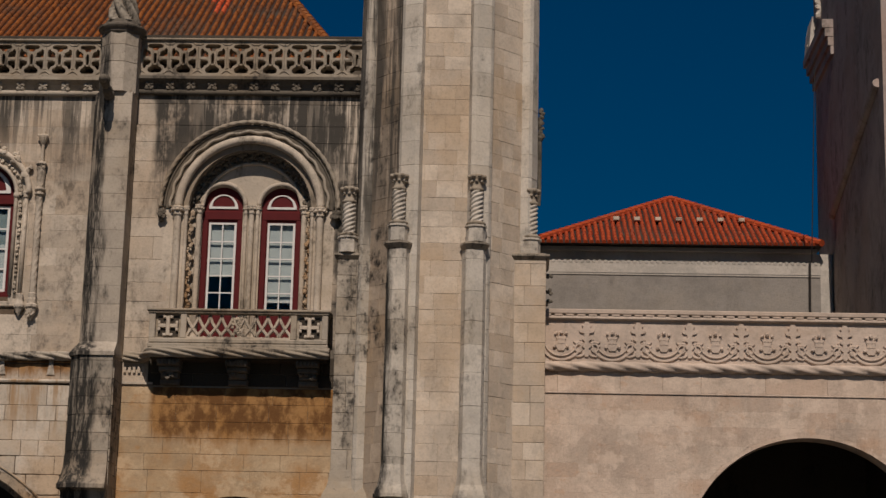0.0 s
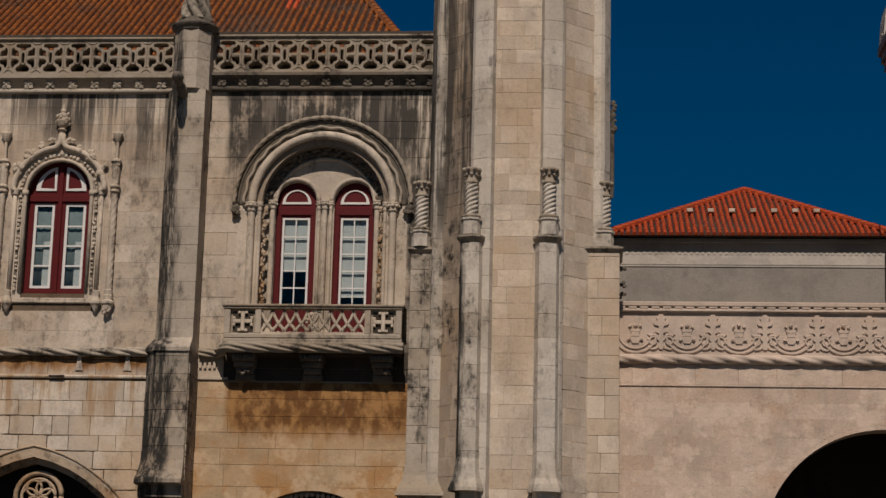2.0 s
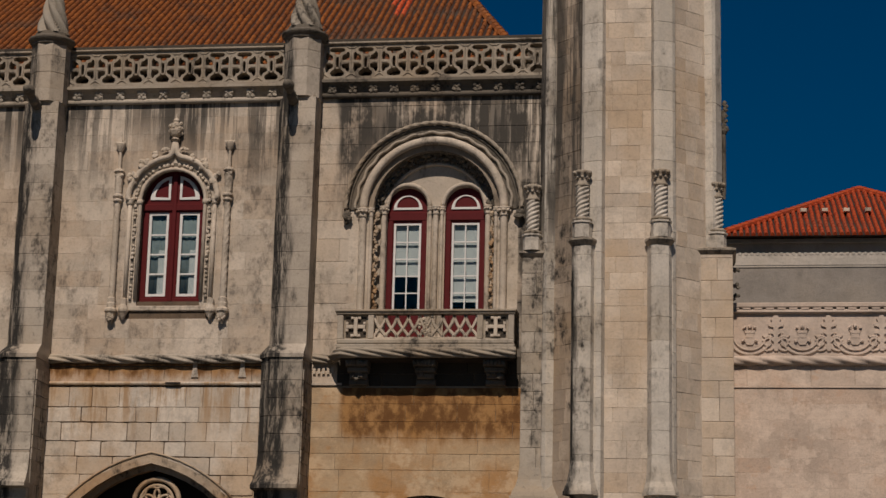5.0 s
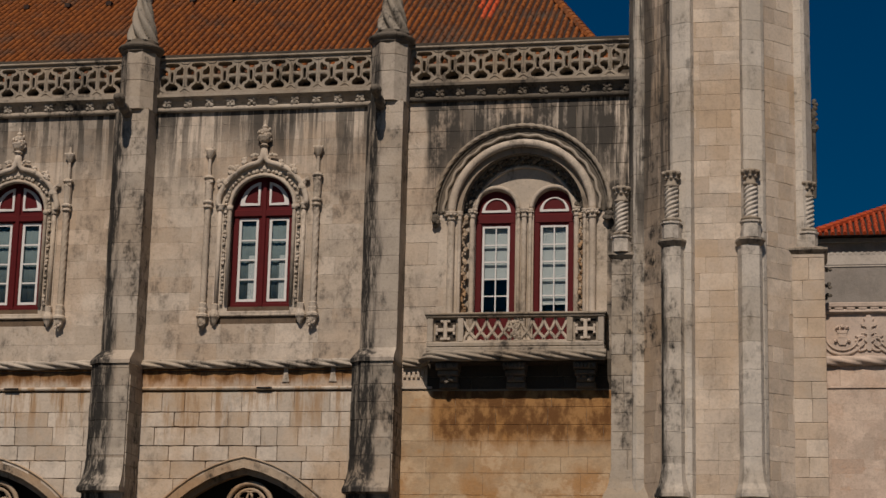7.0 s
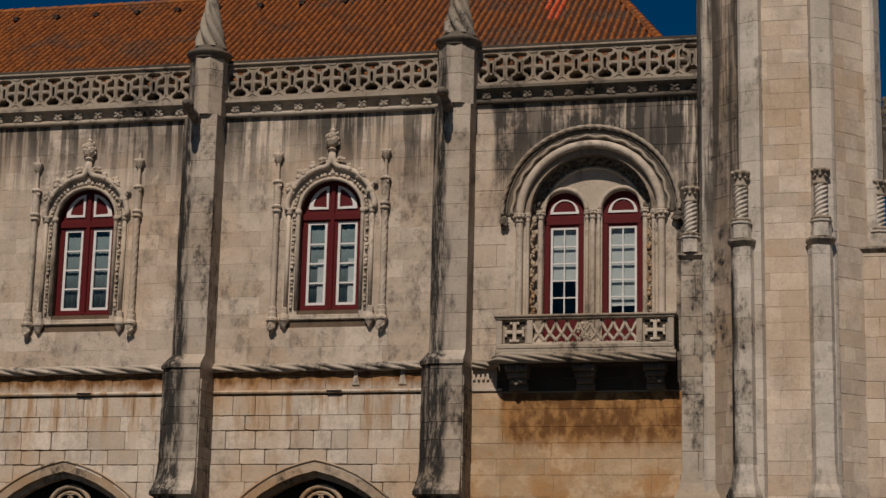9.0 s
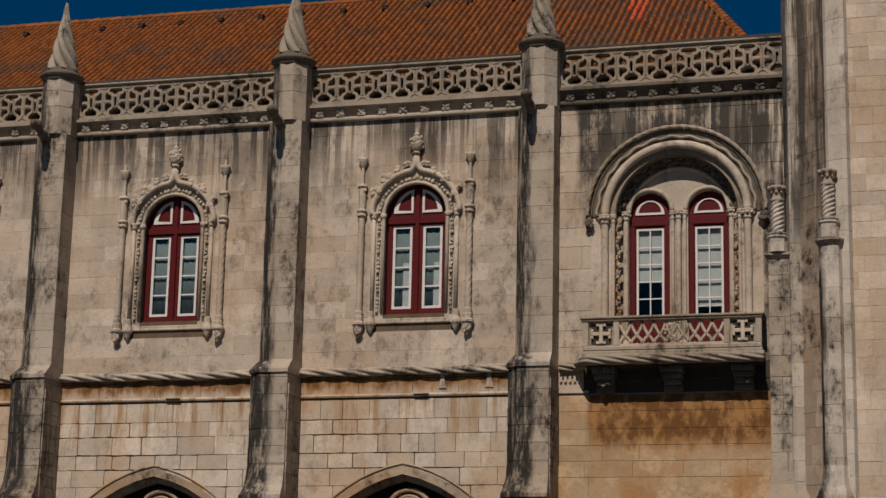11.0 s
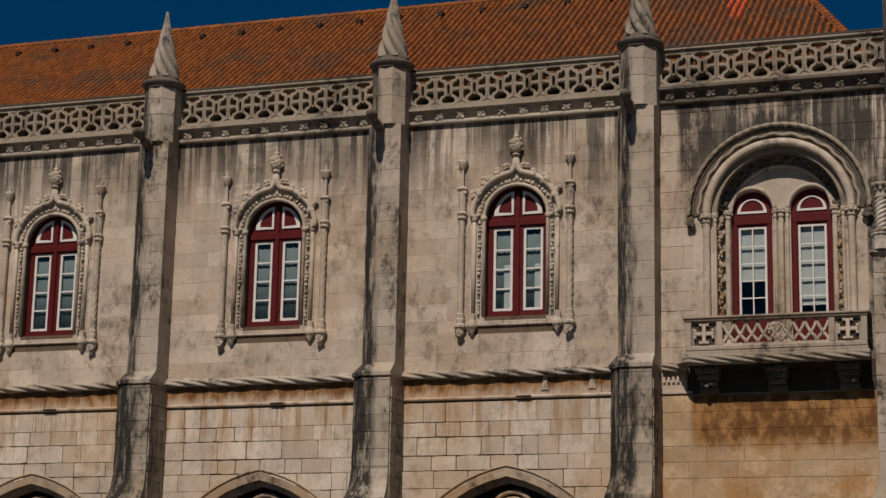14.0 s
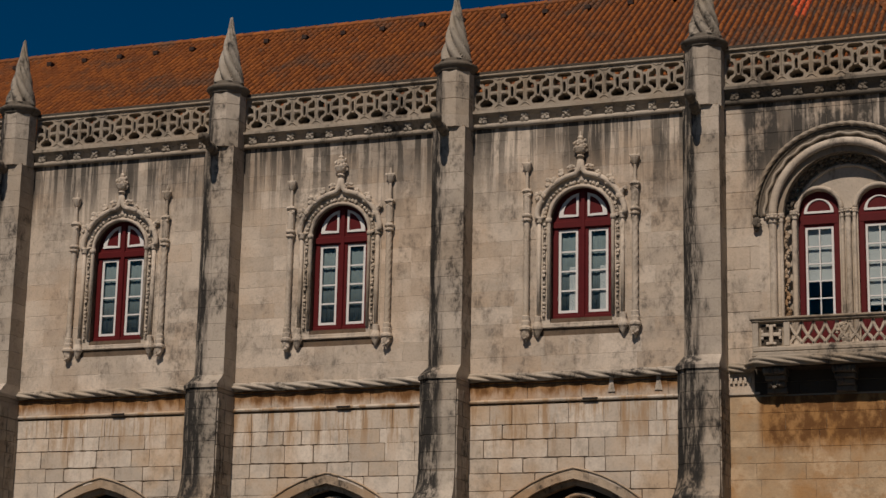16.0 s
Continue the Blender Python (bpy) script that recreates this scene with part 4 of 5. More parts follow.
def make_window():
    """Two-leaf window under a round head, its axis at x = 0."""
    w = thing("casement_window", "dark red two-leaf window with white sashes under a round head", "window", "single windows of the facade")
    y, r = YW + 0.20, 0.9
    leaves = [(-0.72, -0.15), (0.15, 0.72)]
    hole = [[(a, 11.9), (b, 11.9), (b, 14.27), (a, 14.27)] for a, b in leaves]
    bm = bmesh.new()
    outline = [(-r, 11.7), (r, 11.7)] + arc(0, 14.55, r, 0, 180, 24)
    for loop in [outline] + hole:
        vs = [bm.verts.new((x, y, z)) for x, z in loop]
        for a, b in zip(vs, vs[1:] + vs[:1]):
            bm.edges.new((a, b))
    bmesh.ops.triangle_fill(bm, edges=bm.edges[:], use_beauty=True)
    got = bmesh.ops.extrude_face_region(bm, geom=bm.faces[:])
    bmesh.ops.translate(bm, verts=[g for g in got["geom"] if isinstance(g, bmesh.types.BMVert)], vec=(0, 0.1, 0))
    bmesh.ops.recalc_face_normals(bm, faces=bm.faces)
    part("frame", bm, M["red"], w)
    for a, b in leaves:
        sash(w, a + 0.003, b - 0.003, 11.903, 14.267, y + 0.03, 1, 4)
    part("transom", box(bmesh.new(), -0.86, 0.86, y - 0.05, y - 0.002, 14.3, 14.5, 0.02), M["red"], w)
    part("mullion", box(bmesh.new(), -0.06, 0.06, y - 0.06, y - 0.003, 11.75, 15.35, 0.015), M["red"], w)
    part("bottom_rail", box(bmesh.new(), -0.86, 0.86, y - 0.04, y - 0.002, 11.7, 11.84, 0.015), M["red"], w)
    for s in (-1, 1):                          # quarter-round panels with white edges
        q = [(s * x, z) for x, z in [(0.13, 14.62)] + arc(0.02, 14.62, 0.68, 0, 81, 12)]
        i = [(s * x, z) for x, z in [(0.19, 14.68)] + arc(0.02, 14.68, 0.55, 2, 71, 12)]
        part("fan_panel", band(bmesh.new(), i + i[:1], q + q[:1], y - 0.035, y - 0.002), M["white"], w, "white edged quarter-round panel")
    return w


def make_surround():
    s = thing("window_surround", "carved limestone surround with slender colonnettes and a finial", "window surround", "carved window surrounds")
    S, yf = WIN_SPRING, YW - 0.02
    jamb = bmesh.new()                          # plain splayed reveal stones
    band(jamb, hoop(0, 11.5, S, 0.885), hoop(0, 11.5, S, 1.30), YW - 0.03, YW + 0.06)
    part("reveal", jamb, M["carved"], s)
    part("inner_roll", sweep(bmesh.new(), at_y(hoop(0, 11.7, S, 0.92), yf - 0.03), 0.055, 8), M["carved"], s, smooth=True)
    # The hollow's shade is painted in as dark stone.
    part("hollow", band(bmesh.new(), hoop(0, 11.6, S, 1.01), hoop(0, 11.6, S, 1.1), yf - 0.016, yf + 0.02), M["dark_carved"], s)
    leaf = bmesh.new()
    for i, (x, z) in enumerate(along(hoop(0, 11.75, S, 1.05), 0.115)):
        if i % 5 != 4:
            blob(leaf, x + crng.uniform(-0.015, 0.015), yf - 0.05, z, crng.uniform(0.035, 0.06), 1.0, 1.2)
    part("leaf_band", leaf, M["carved"], s)
    part("outer_shaft", sweep(bmesh.new(), at_y([(-1.2, 11.6), (-1.2, S)], yf - 0.05), 0.06, 8), M["carved"], s, smooth=True)
    part("outer_shaft", sweep(bmesh.new(), at_y([(1.2, 11.6), (1.2, S)], yf - 0.05), 0.06, 8), M["carved"], s, smooth=True)
    ogee = [(-1.22, S)] + arc(0, S, 1.27, 176, 99, 16) + [(-0.13, 15.84), (-0.07, 15.93), (-0.03, 16.08), (0, 16.3)]
    for q in (1, -1):
        part("arch_roll", sweep(bmesh.new(), at_y([(q * x, z) for x, z in ogee], yf - 0.08), 0.085, 8), M["carved"], s, smooth=True)
        cap = lathe(bmesh.new(), q * 1.2, yf - 0.05, [(0.06, S - 0.12), (0.1, S - 0.09), (0.08, S - 0.05), (0.12, S + 0.02), (0.12, S + 0.06), (0.06, S + 0.07)], 10)
        lathe(cap, q * 0.93, yf - 0.03, [(0.055, S - 0.12), (0.09, S - 0.08), (0.09, S + 0.02), (0.055, S + 0.04)], 10)
        part("capital", cap, M["carved"], s, smooth=True)
        x = q * 1.56
        part("twisted_shaft", sweep(bmesh.new(), [(x, yf - 0.07, 11.6 + 2.95 * i / 70) for i in range(71)], 0.085, 14, lobes=4, twist=(1.1 if q > 0 else -1.1), depth=0.3), M["carved"], s, smooth=True)
        up = lathe(bmesh.new(), x, yf - 0.07, [(0.08, 14.5), (0.14, 14.53), (0.14, 14.57), (0.1, 14.6), (0.15, 14.66), (0.15, 14.7), (0.1, 14.74), (0.115, 15.2), (0.1, 15.32), (0.16, 15.4), (0.13, 15.46), (0.05, 15.5), (0.04, 15.98), (0.06, 16.0), (0.1, 16.08), (0.13, 16.16), (0.14, 16.22), (0.11, 16.26), (0.04, 16.28), (0.02, 16.45)], 10)
        for i in range(10):
            blob(up, x + crng.uniform(-0.12, 0.12), yf - 0.15, 15.25 + crng.uniform(0, 0.22), 0.05)
            blob(up, x + crng.uniform(-0.06, 0.06), yf - 0.13, 14.8 + 0.05 * i, 0.04)
        for i in range(4):
            blob(up, x + (-0.12 + 0.08 * i), yf - 0.12, 16.24, 0.045)
        part("pinnacle", up, M["carved"], s)
        base = bmesh.new()
        lathe(base, x, yf - 0.08, [(0.09, 11.75), (0.12, 11.72), (0.11, 11.6), (0.13, 11.57), (0.12, 11.45), (0.18, 11.4), (0.18, 11.34), (0.14, 11.3), (0.12, 11.2), (0.06, 11.08), (0.02, 10.98)], 10)
        lathe(base, q * 1.22, yf - 0.07, [(0.07, 11.72), (0.1, 11.7), (0.09, 11.55), (0.11, 11.5), (0.15, 11.4), (0.15, 11.34), (0.11, 11.28), (0.07, 11.18), (0.02, 11.1)], 10)
        for i in range(9):
            blob(base, x + crng.uniform(-0.1, 0.1), yf - 0.17, 11.18 + crng.uniform(-0.1, 0.1), 0.045)
        part("tassel_base", base, M["carved"], s)
        crocket = bmesh.new()
        for ang, dist in ((28, 1.32), (52, 1.36), (70, 1.33)):
            cx, cz = q * dist * math.cos(radians(ang)), S + dist * math.sin(radians(ang))
            for i in range(9 if ang < 70 else 2):
                blob(crocket, cx + crng.uniform(-0.11, 0.11), yf - 0.1 + crng.uniform(-0.05, 0.03), cz + crng.uniform(-0.13, 0.14), 0.085)
        for i in range(5):
            blob(crocket, q * (0.14 + 0.05 * i), yf - 0.1, 15.98 + 0.05 * math.sin(i) + 0.02 * i, 0.055)
        part("crocket", crocket, M["carved"], s)
    fin = lathe(bmesh.new(), 0, yf - 0.1, [(0.06, 16.25), (0.13, 16.32), (0.07, 16.38), (0.14, 16.44), (0.19, 16.56), (0.19, 16.6), (0.13, 16.62), (0.16, 16.72), (0.15, 16.78), (0.07, 16.82), (0.09, 16.88), (0.03, 16.95), (0.02, 17.08)], 12)
    for i in range(14):
        blob(fin, 0.17 * math.cos(i), yf - 0.1 - 0.13 * abs(math.sin(i)), 16.5 + 0.022 * i, 0.05)
    part("finial", fin, M["carved"], s)
    sill = bmesh.new()
    v = [(-0.93, YW + 0.4, 11.72), (0.93, YW + 0.4, 11.72), (1.1, yf - 0.02, 11.5), (-1.1, yf - 0.02, 11.5), (-1.1, yf - 0.02, 11.42), (1.1, yf - 0.02, 11.42), (1.1, YW + 0.4, 11.4), (-1.1, YW + 0.4, 11.4)]
    faces(sill, v, [(0, 1, 2, 3), (3, 2, 5, 4), (4, 5, 6, 7), (0, 3, 4, 7), (2, 1, 6, 5), (1, 0, 7, 6)])
    part("sill", sill, M["carved"], s)
    part("sill_roll", sweep(bmesh.new(), [(-1.15, yf + 0.005, 11.40), (1.15, yf + 0.005, 11.40)], 0.04, 8), M["carved"], s, smooth=True)
    squat = Matrix.Translation((0, 0, 0.40)) @ Matrix.Diagonal((1, 1, 0.972, 1))
    for ob in s.children:
        ob.data.transform(squat)
    return s


win, sur = make_window(), make_surround()
win.location = sur.location = (WIN_X[0], 0, 0)
for x in WIN_X[1:]:
    copy_thing(win, pose(x, 0, 0))
    copy_thing(sur, pose(x, 0, 0))


def make_pane_sheet(x0, x1, z0, z1, y):
    """An added sheet in shallow folds that tones the panes."""
    cu = thing("net_curtain", "added grey-blue sheet in folds that tones the panes of a window", "curtain", "window curtains")
    bm, n = bmesh.new(), 60
    line = [(x0 + (x1 - x0) * i / n, y + 0.006 * math.sin(i * 0.9) + 0.004 * math.sin(i * 2.3)) for i in range(n + 1)]
    v = [[bm.verts.new((x, yy + d, z)) for x, yy in line] for d, z in ((0.0, z0), (0.0, z1), (0.006, z1), (0.006, z0))]
    for a, b in zip(v, v[1:] + v[:1]):
        for i in range(n):
            bm.faces.new((a[i], a[i + 1], b[i + 1], b[i]))
    part("cloth", bm, M["curtain"], cu, smooth=True)


def make_blind(x0, x1, z0, z1, y):
    b = thing("roller_blind", "pale cloth blind half drawn behind a window", "blind", "window blinds")
    part("cloth", box(bmesh.new(), x0, x1, y, y + 0.015, z0, z1), M["blind"], b)
    part("hem_bar", box(bmesh.new(), x0, x1, y - 0.012, y + 0.025, z0 - 0.04, z0), M["white"], b)


def make_reflection_card(x0, x1, z0, z1, y):
    sh = thing("inner_shutter", "added pale card behind the glass for a reflection in the pane", "shutter", "inner shutters")
    part("leaf", pierced(x0, x1, z0, z1, [[(x0 + 0.05, z0 + 0.06), (x1 - 0.05, z0 + 0.06), (x1 - 0.05, z0 + 0.14), (x0 + 0.05, z0 + 0.14)]], y, y + 0.03), M["blind"], sh)


# Pale cards added for the bright reflections low in the panes.
for a, b in ((-0.42, -0.20), (0.46, 0.68)):
    make_reflection_card(WIN_X[0] + a, WIN_X[0] + b, 11.85, 13.22, YW + 0.295)
for cx in WIN_X:
    make_pane_sheet(cx - 0.75, cx + 0.75, 11.8, 14.3, YW + 0.335)

# ---- double window over the balcony ----
dw = thing("double_arched_window", "pair of dark red windows with white sashes under one carved round arch", "window")
X, S = BIG_X, BIG_SPRING
yt = YW + 0.60
lights = [X - 0.80, X + 0.80]
tymp = [[(c + 0.55, 10.7), (c + 0.55, 14.42)] + arc(c, 14.42, 0.55, 0, 180, 18)[1:-1] + [(c - 0.55, 14.42), (c - 0.55, 10.7)] for c in lights]
part("tympanum", pierced(X - 1.75, X + 1.75, 10.5, 16.0, tymp, yt - 0.1, yt + 0.2), M["carved"], dw)
for c in lights:
    hole = [(c - 0.38, 11.51), (c + 0.38, 11.51), (c + 0.38, 14.0), (c - 0.38, 14.0)]
    part("frame", pierced(c - 0.56, c + 0.56, 10.7, 14.25, [hole], yt + 0.02, yt + 0.12), M["red"], dw)
    sash(dw, c - 0.377, c + 0.377, 11.513, 13.997, yt + 0.03, 2, 5, 0.035, 0.06)
    bm = bmesh.new()
    prism_xz(bm, [(c - 0.56, 14.25), (c + 0.56, 14.25)] + arc(c, 14.42, 0.56, 0, 180, 18), yt + 0.02, yt + 0.12)
    part("fan_panel", bm, M["red"], dw)
    o, i = [(c - 0.40, 14.37)] + arc(c, 14.37, 0.40, 180, 0, 16) + [(c - 0.40, 14.37)], [(c - 0.32, 14.43)] + arc(c, 14.43, 0.31, 180, 0, 16) + [(c - 0.32, 14.43)]
    part("fan_edge", band(bmesh.new(), i, o, yt - 0.01, yt + 0.019), M["white"], dw)
    part("light_roll", sweep(bmesh.new(), at_y(arc(c, 14.42, 0.62, 180, 0, 20), yt - 0.12), 0.065, 8), M["carved"], dw, smooth=True)
    for q in (-1, 1):
        part("stile", box(bmesh.new(), c + q * 0.47 - 0.07, c + q * 0.47 + 0.07, yt - 0.02, yt + 0.018, 10.7, 14.3, 0.012), M["red"], dw)
    part("cross_rail", box(bmesh.new(), c - 0.54, c + 0.54, yt - 0.03, yt + 0.017, 14.05, 14.3, 0.02), M["red"], dw)


def shaft(x, y, r, z0, z1, capital=True):
    b = lathe(bmesh.new(), x, y, [(r * 1.7, z0), (r * 1.7, z0 + 0.06), (r * 1.15, z0 + 0.12), (r, z0 + 0.16), (r, z0 + 0.19), (r, z1 - 0.27), (r, z1 - 0.24), (r * 1.4, z1 - 0.22), (r * 1.1, z1 - 0.18), (r * 1.25, z1 - 0.1), (r * 1.75, z1 - 0.03), (r * 1.75, z1)], 12)
    for i in range(8):
        blob(b, x + r * 1.5 * math.cos(i * 0.8), y - abs(r * 1.4 * math.sin(i * 0.8)), z1 - 0.09, r * 0.5)
    part("colonnette", b, M["carved"], dw, smooth=True)


shaft(X, yt - 0.18, 0.075, 10.7, 14.42)
shaft(X - 0.05 - 0.11, yt - 0.13, 0.05, 10.7, 14.42)
shaft(X + 0.05 + 0.11, yt - 0.13, 0.05, 10.7, 14.42)
for q in (-1, 1):
    shaft(X + q * 1.43, yt - 0.18, 0.075, 10.7, 14.42)
    shaft(X + q * 1.70, YW - 0.02, 0.05, 10.9, S + 0.05)
    shaft(X + q * 1.92, YW - 0.08, 0.10, 10.9, S + 0.02)
    vine = bmesh.new()
    for i in range(46):
        blob(vine, X + q * (1.60 + 0.05 * math.sin(i * 1.1)), YW + 0.12 + crng.uniform(-0.04, 0.04), 10.9 + i * 0.072, crng.uniform(0.05, 0.075))
    part("vine_band", vine, M["portal"], dw)
    knob = bmesh.new()
    for i in range(9):
        blob(knob, X + q * (2.34 + crng.uniform(-0.08, 0.08)), YW - 0.14 + crng.uniform(-0.05, 0.05), 13.98 + crng.uniform(-0.12, 0.14), 0.09)
    part("label_stop", knob, M["dark_carved"], dw)
part("outer_bead", sweep(bmesh.new(), at_y(arc(X, S, 2.29, 180, 0, 90), YW - 0.06), 0.03, 8), M["dark_carved"], dw, smooth=True)
part("outer_rope", sweep(bmesh.new(), at_y(arc(X, S, 2.40, 180, 0, 150), YW - 0.12), 0.055, 12, lobes=3, twist=1.3, depth=0.5), M["parapet"], dw, smooth=True)
# Dark band paints the shade between the arch's rolls.
part("archivolt", band(bmesh.new(), arc(X, S, 1.82, 180, 0, 40), arc(X, S, 2.30, 180, 0, 40), YW - 0.05, YW + 0.08), M["dark_carved"], dw)
part("twig_roll", sweep(bmesh.new(), [(X + (2.13 + 0.022 * math.sin(i * 0.9)) * math.cos(math.pi * (1 - i / 90)), YW - 0.09, S + (2.13 + 0.022 * math.sin(i * 0.9)) * math.sin(math.pi * (1 - i / 90))) for i in range(91)], 0.042, 8), M["side_pier"], dw, smooth=True)
part("great_roll", sweep(bmesh.new(), at_y(arc(X, S, 1.915, 180, 0, 48), YW - 0.07), 0.115, 12), M["carved"], dw, smooth=True)
part("inner_roll", sweep(bmesh.new(), at_y(arc(X, S, 1.68, 180, 0, 48), YW + 0.10), 0.045, 8), M["parapet"], dw, smooth=True)
# Soffit and hollow are coloured dark for the shade inside the arch.
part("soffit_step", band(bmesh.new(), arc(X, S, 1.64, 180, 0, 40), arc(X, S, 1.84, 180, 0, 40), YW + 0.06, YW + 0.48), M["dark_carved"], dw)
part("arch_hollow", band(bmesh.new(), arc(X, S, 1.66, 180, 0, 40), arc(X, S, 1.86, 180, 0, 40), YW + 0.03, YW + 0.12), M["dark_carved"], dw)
for q in (-1, 1):
    a, b = sorted((X + q * 1.68, X + q * 2.3))
    part("jamb", box(bmesh.new(), a, b, YW - 0.015, YW + 0.1, 10.6, S - 0.002), M["carved"], dw)
leaf = bmesh.new()
for i, (x, z) in enumerate(along(arc(X, S, 1.46, 180, 0, 60), 0.075)):
    for rr in (0.0, 0.08, 0.16):
        if (i + int(rr * 20)) % 4:
            blob(leaf, X + (x - X) * (1 + rr / 1.46), YW + 0.46 - 1.2 * rr + crng.uniform(-0.05, 0.05), S + (z - S) * (1 + rr / 1.46), crng.uniform(0.045, 0.09))
# Leaves are toned down as if in the arch's shade.
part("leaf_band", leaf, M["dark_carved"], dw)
part("rear_roll", sweep(bmesh.new(), at_y(arc(X, S + 0.03, 1.36, 180, 0, 40), yt - 0.14), 0.05, 8), M["carved"], dw, smooth=True)
make_blind(lights[0] - 0.36, lights[0] + 0.36, 12.55, 14.1, yt + 0.14)
make_blind(lights[1] - 0.36, lights[1] + 0.36, 11.85, 14.1, yt + 0.14)

# ---- balcony ----
bal = thing("balcony", "carved stone balcony with a pierced lattice parapet on brackets", "balcony")
BX0, BX1, BY = -9.86, -5.16, YW - 0.68
R0, R1 = 10.42, 11.27                          # foot and top of the pierced parapet
part("slab", box(bmesh.new(), BX0 - 0.02, BX1 + 0.02, BY - 0.03, YW, 10.30, R0, 0.02), M["side_pier"], bal)
part("base_rail", box(bmesh.new(), BX0, BX1, BY - 0.02, BY + 0.2, R0, R0 + 0.14, 0.03), M["side_pier"], bal)
rail = box(bmesh.new(), BX0 - 0.06, BX1 + 0.06, BY - 0.07, BY + 0.22, R1, R1 + 0.07, 0.02)
box(rail, BX0 - 0.03, BX1 + 0.03, BY - 0.03, BY + 0.18, R1 - 0.06, R1 - 0.001, 0.02)
box(rail, BX1 - 0.2, BX1 + 0.06, BY + 0.221, YW, R1, R1 + 0.07)
box(rail, BX0 - 0.06, BX0 + 0.2, BY + 0.221, YW, R1, R1 + 0.07)
part("top_rail", rail, M["parapet"], bal)
P0, P1 = R0 + 0.14, R1 - 0.06
for a, b in ((BX0, BX0 + 0.98), (BX1 - 0.98, BX1)):
    for e in (a, b - 0.16):
        part("post", box(bmesh.new(), e, e + 0.16, BY, BY + 0.16, P0, P1, 0.015), M["side_pier"], bal)
    cx, cz = 0.5 * (a + b), 0.5 * (P0 + P1)
    part("cross_panel", box(bmesh.new(), a + 0.16, b - 0.16, BY + 0.10, BY + 0.16, P0, P1), M["parapet"], bal)
    # Black plate paints the recess shade behind the cross.
    part("recess", box(bmesh.new(), cx - 0.27, cx + 0.27, BY + 0.085, BY + 0.099, cz - 0.27, cz + 0.27), M["shade_crust"], bal)
    bar = lambda x0, x1, z0, z1: box(bmesh.new(), cx + x0, cx + x1, BY + 0.01, BY + 0.084, cz + z0, cz + z1, 0.012)
    cross = part("cross", bar(-0.05, 0.05, -0.26, 0.26), M["carved"], bal, "carved cross with forked arms")
    for q in (-1, 1):
        part("arm", bar(*sorted((q * 0.051, q * 0.26)), -0.05, 0.05), M["carved"], cross)
        part("tip", bar(*sorted((q * 0.20, q * 0.27)), -0.13, -0.051), M["carved"], cross)
        part("tip", bar(*sorted((q * 0.20, q * 0.27)), 0.051, 0.13), M["carved"], cross)
        for x0, x1 in ((-0.13, -0.051), (0.051, 0.13)):
            part("tip", bar(x0, x1, *sorted((q * 0.20, q * 0.27))), M["carved"], cross)
lx0, lx1 = BX0 + 0.98, BX1 - 0.98
part("lattice_base", box(bmesh.new(), lx0, lx1, BY + 0.04, BY + 0.14, P0, P0 + 0.05), M["carved"], bal)
n = 9
w = (lx1 - lx0) / n
for i in range(n):                             # pierced net: two tiers of pointed meshes
    x, zm = lx0 + (i + 0.5) * w, 0.5 * (P0 + P1)
    net = bmesh.new()
    for q in (-1, 1):
        sweep(net, [(x + q * w * 0.5 * math.cos(0.5 * math.pi * t / 6), BY + 0.09, P0 + 0.03 + (zm - P0 - 0.09) * t / 6) for t in range(7)], 0.046, 6)
        sweep(net, [(x + q * w * 0.5 * math.sin(0.5 * math.pi * t / 6), BY + 0.09, zm - 0.06 + (P1 - zm + 0.07) * t / 6) for t in range(7)], 0.044, 6)
    blob(net, x, BY + 0.08, zm - 0.05, 0.05)
    blob(net, x, BY + 0.08, P0 + 0.02, 0.05)
    part("lattice", net, M["carved"], bal)
leaf = bmesh.new()                             # a carved leaf panel at the middle
for i in range(22):
    blob(leaf, 0.5 * (lx0 + lx1) + crng.uniform(-0.17, 0.17), BY + 0.06, crng.uniform(P0 + 0.1, P1), crng.uniform(0.04, 0.07))
part("leaf_panel", leaf, M["carved"], bal)
for xx in (BX0 + 0.06, BX1 - 0.06):
    part("side_panel", box(bmesh.new(), xx - 0.06, xx + 0.06, BY + 0.17, YW, P0, P1), M["dark_carved"], bal)


def rope_line(u):
    """The rope climbs out from the wall beside the buttress and runs along under the slab."""
    x = JX + 0.05 + (BX1 + 0.06 - JX - 0.05) * u
    out = min(1.0, max(0.0, (x - BX0 + 0.30) / 0.45))
    out = out * out * (3 - 2 * out)
    return (x, YW - 0.09 - (YW - 0.09 - BY + 0.02) * out, 10.12 + 0.07 * out)


part("rope_moulding", sweep(bmesh.new(), [rope_line(i / 110) for i in range(111)], 0.125, 36, lobes=6, twist=0.26, depth=0.5), M["parapet"], bal, smooth=True)
# Shade under the slab is part of this block's dark colour.
part("under_slab", box(bmesh.new(), BX0 + 0.05, BX1 - 0.02, BY + 0.1, YW, 10.02, 10.299), M["shade_crust"], bal)
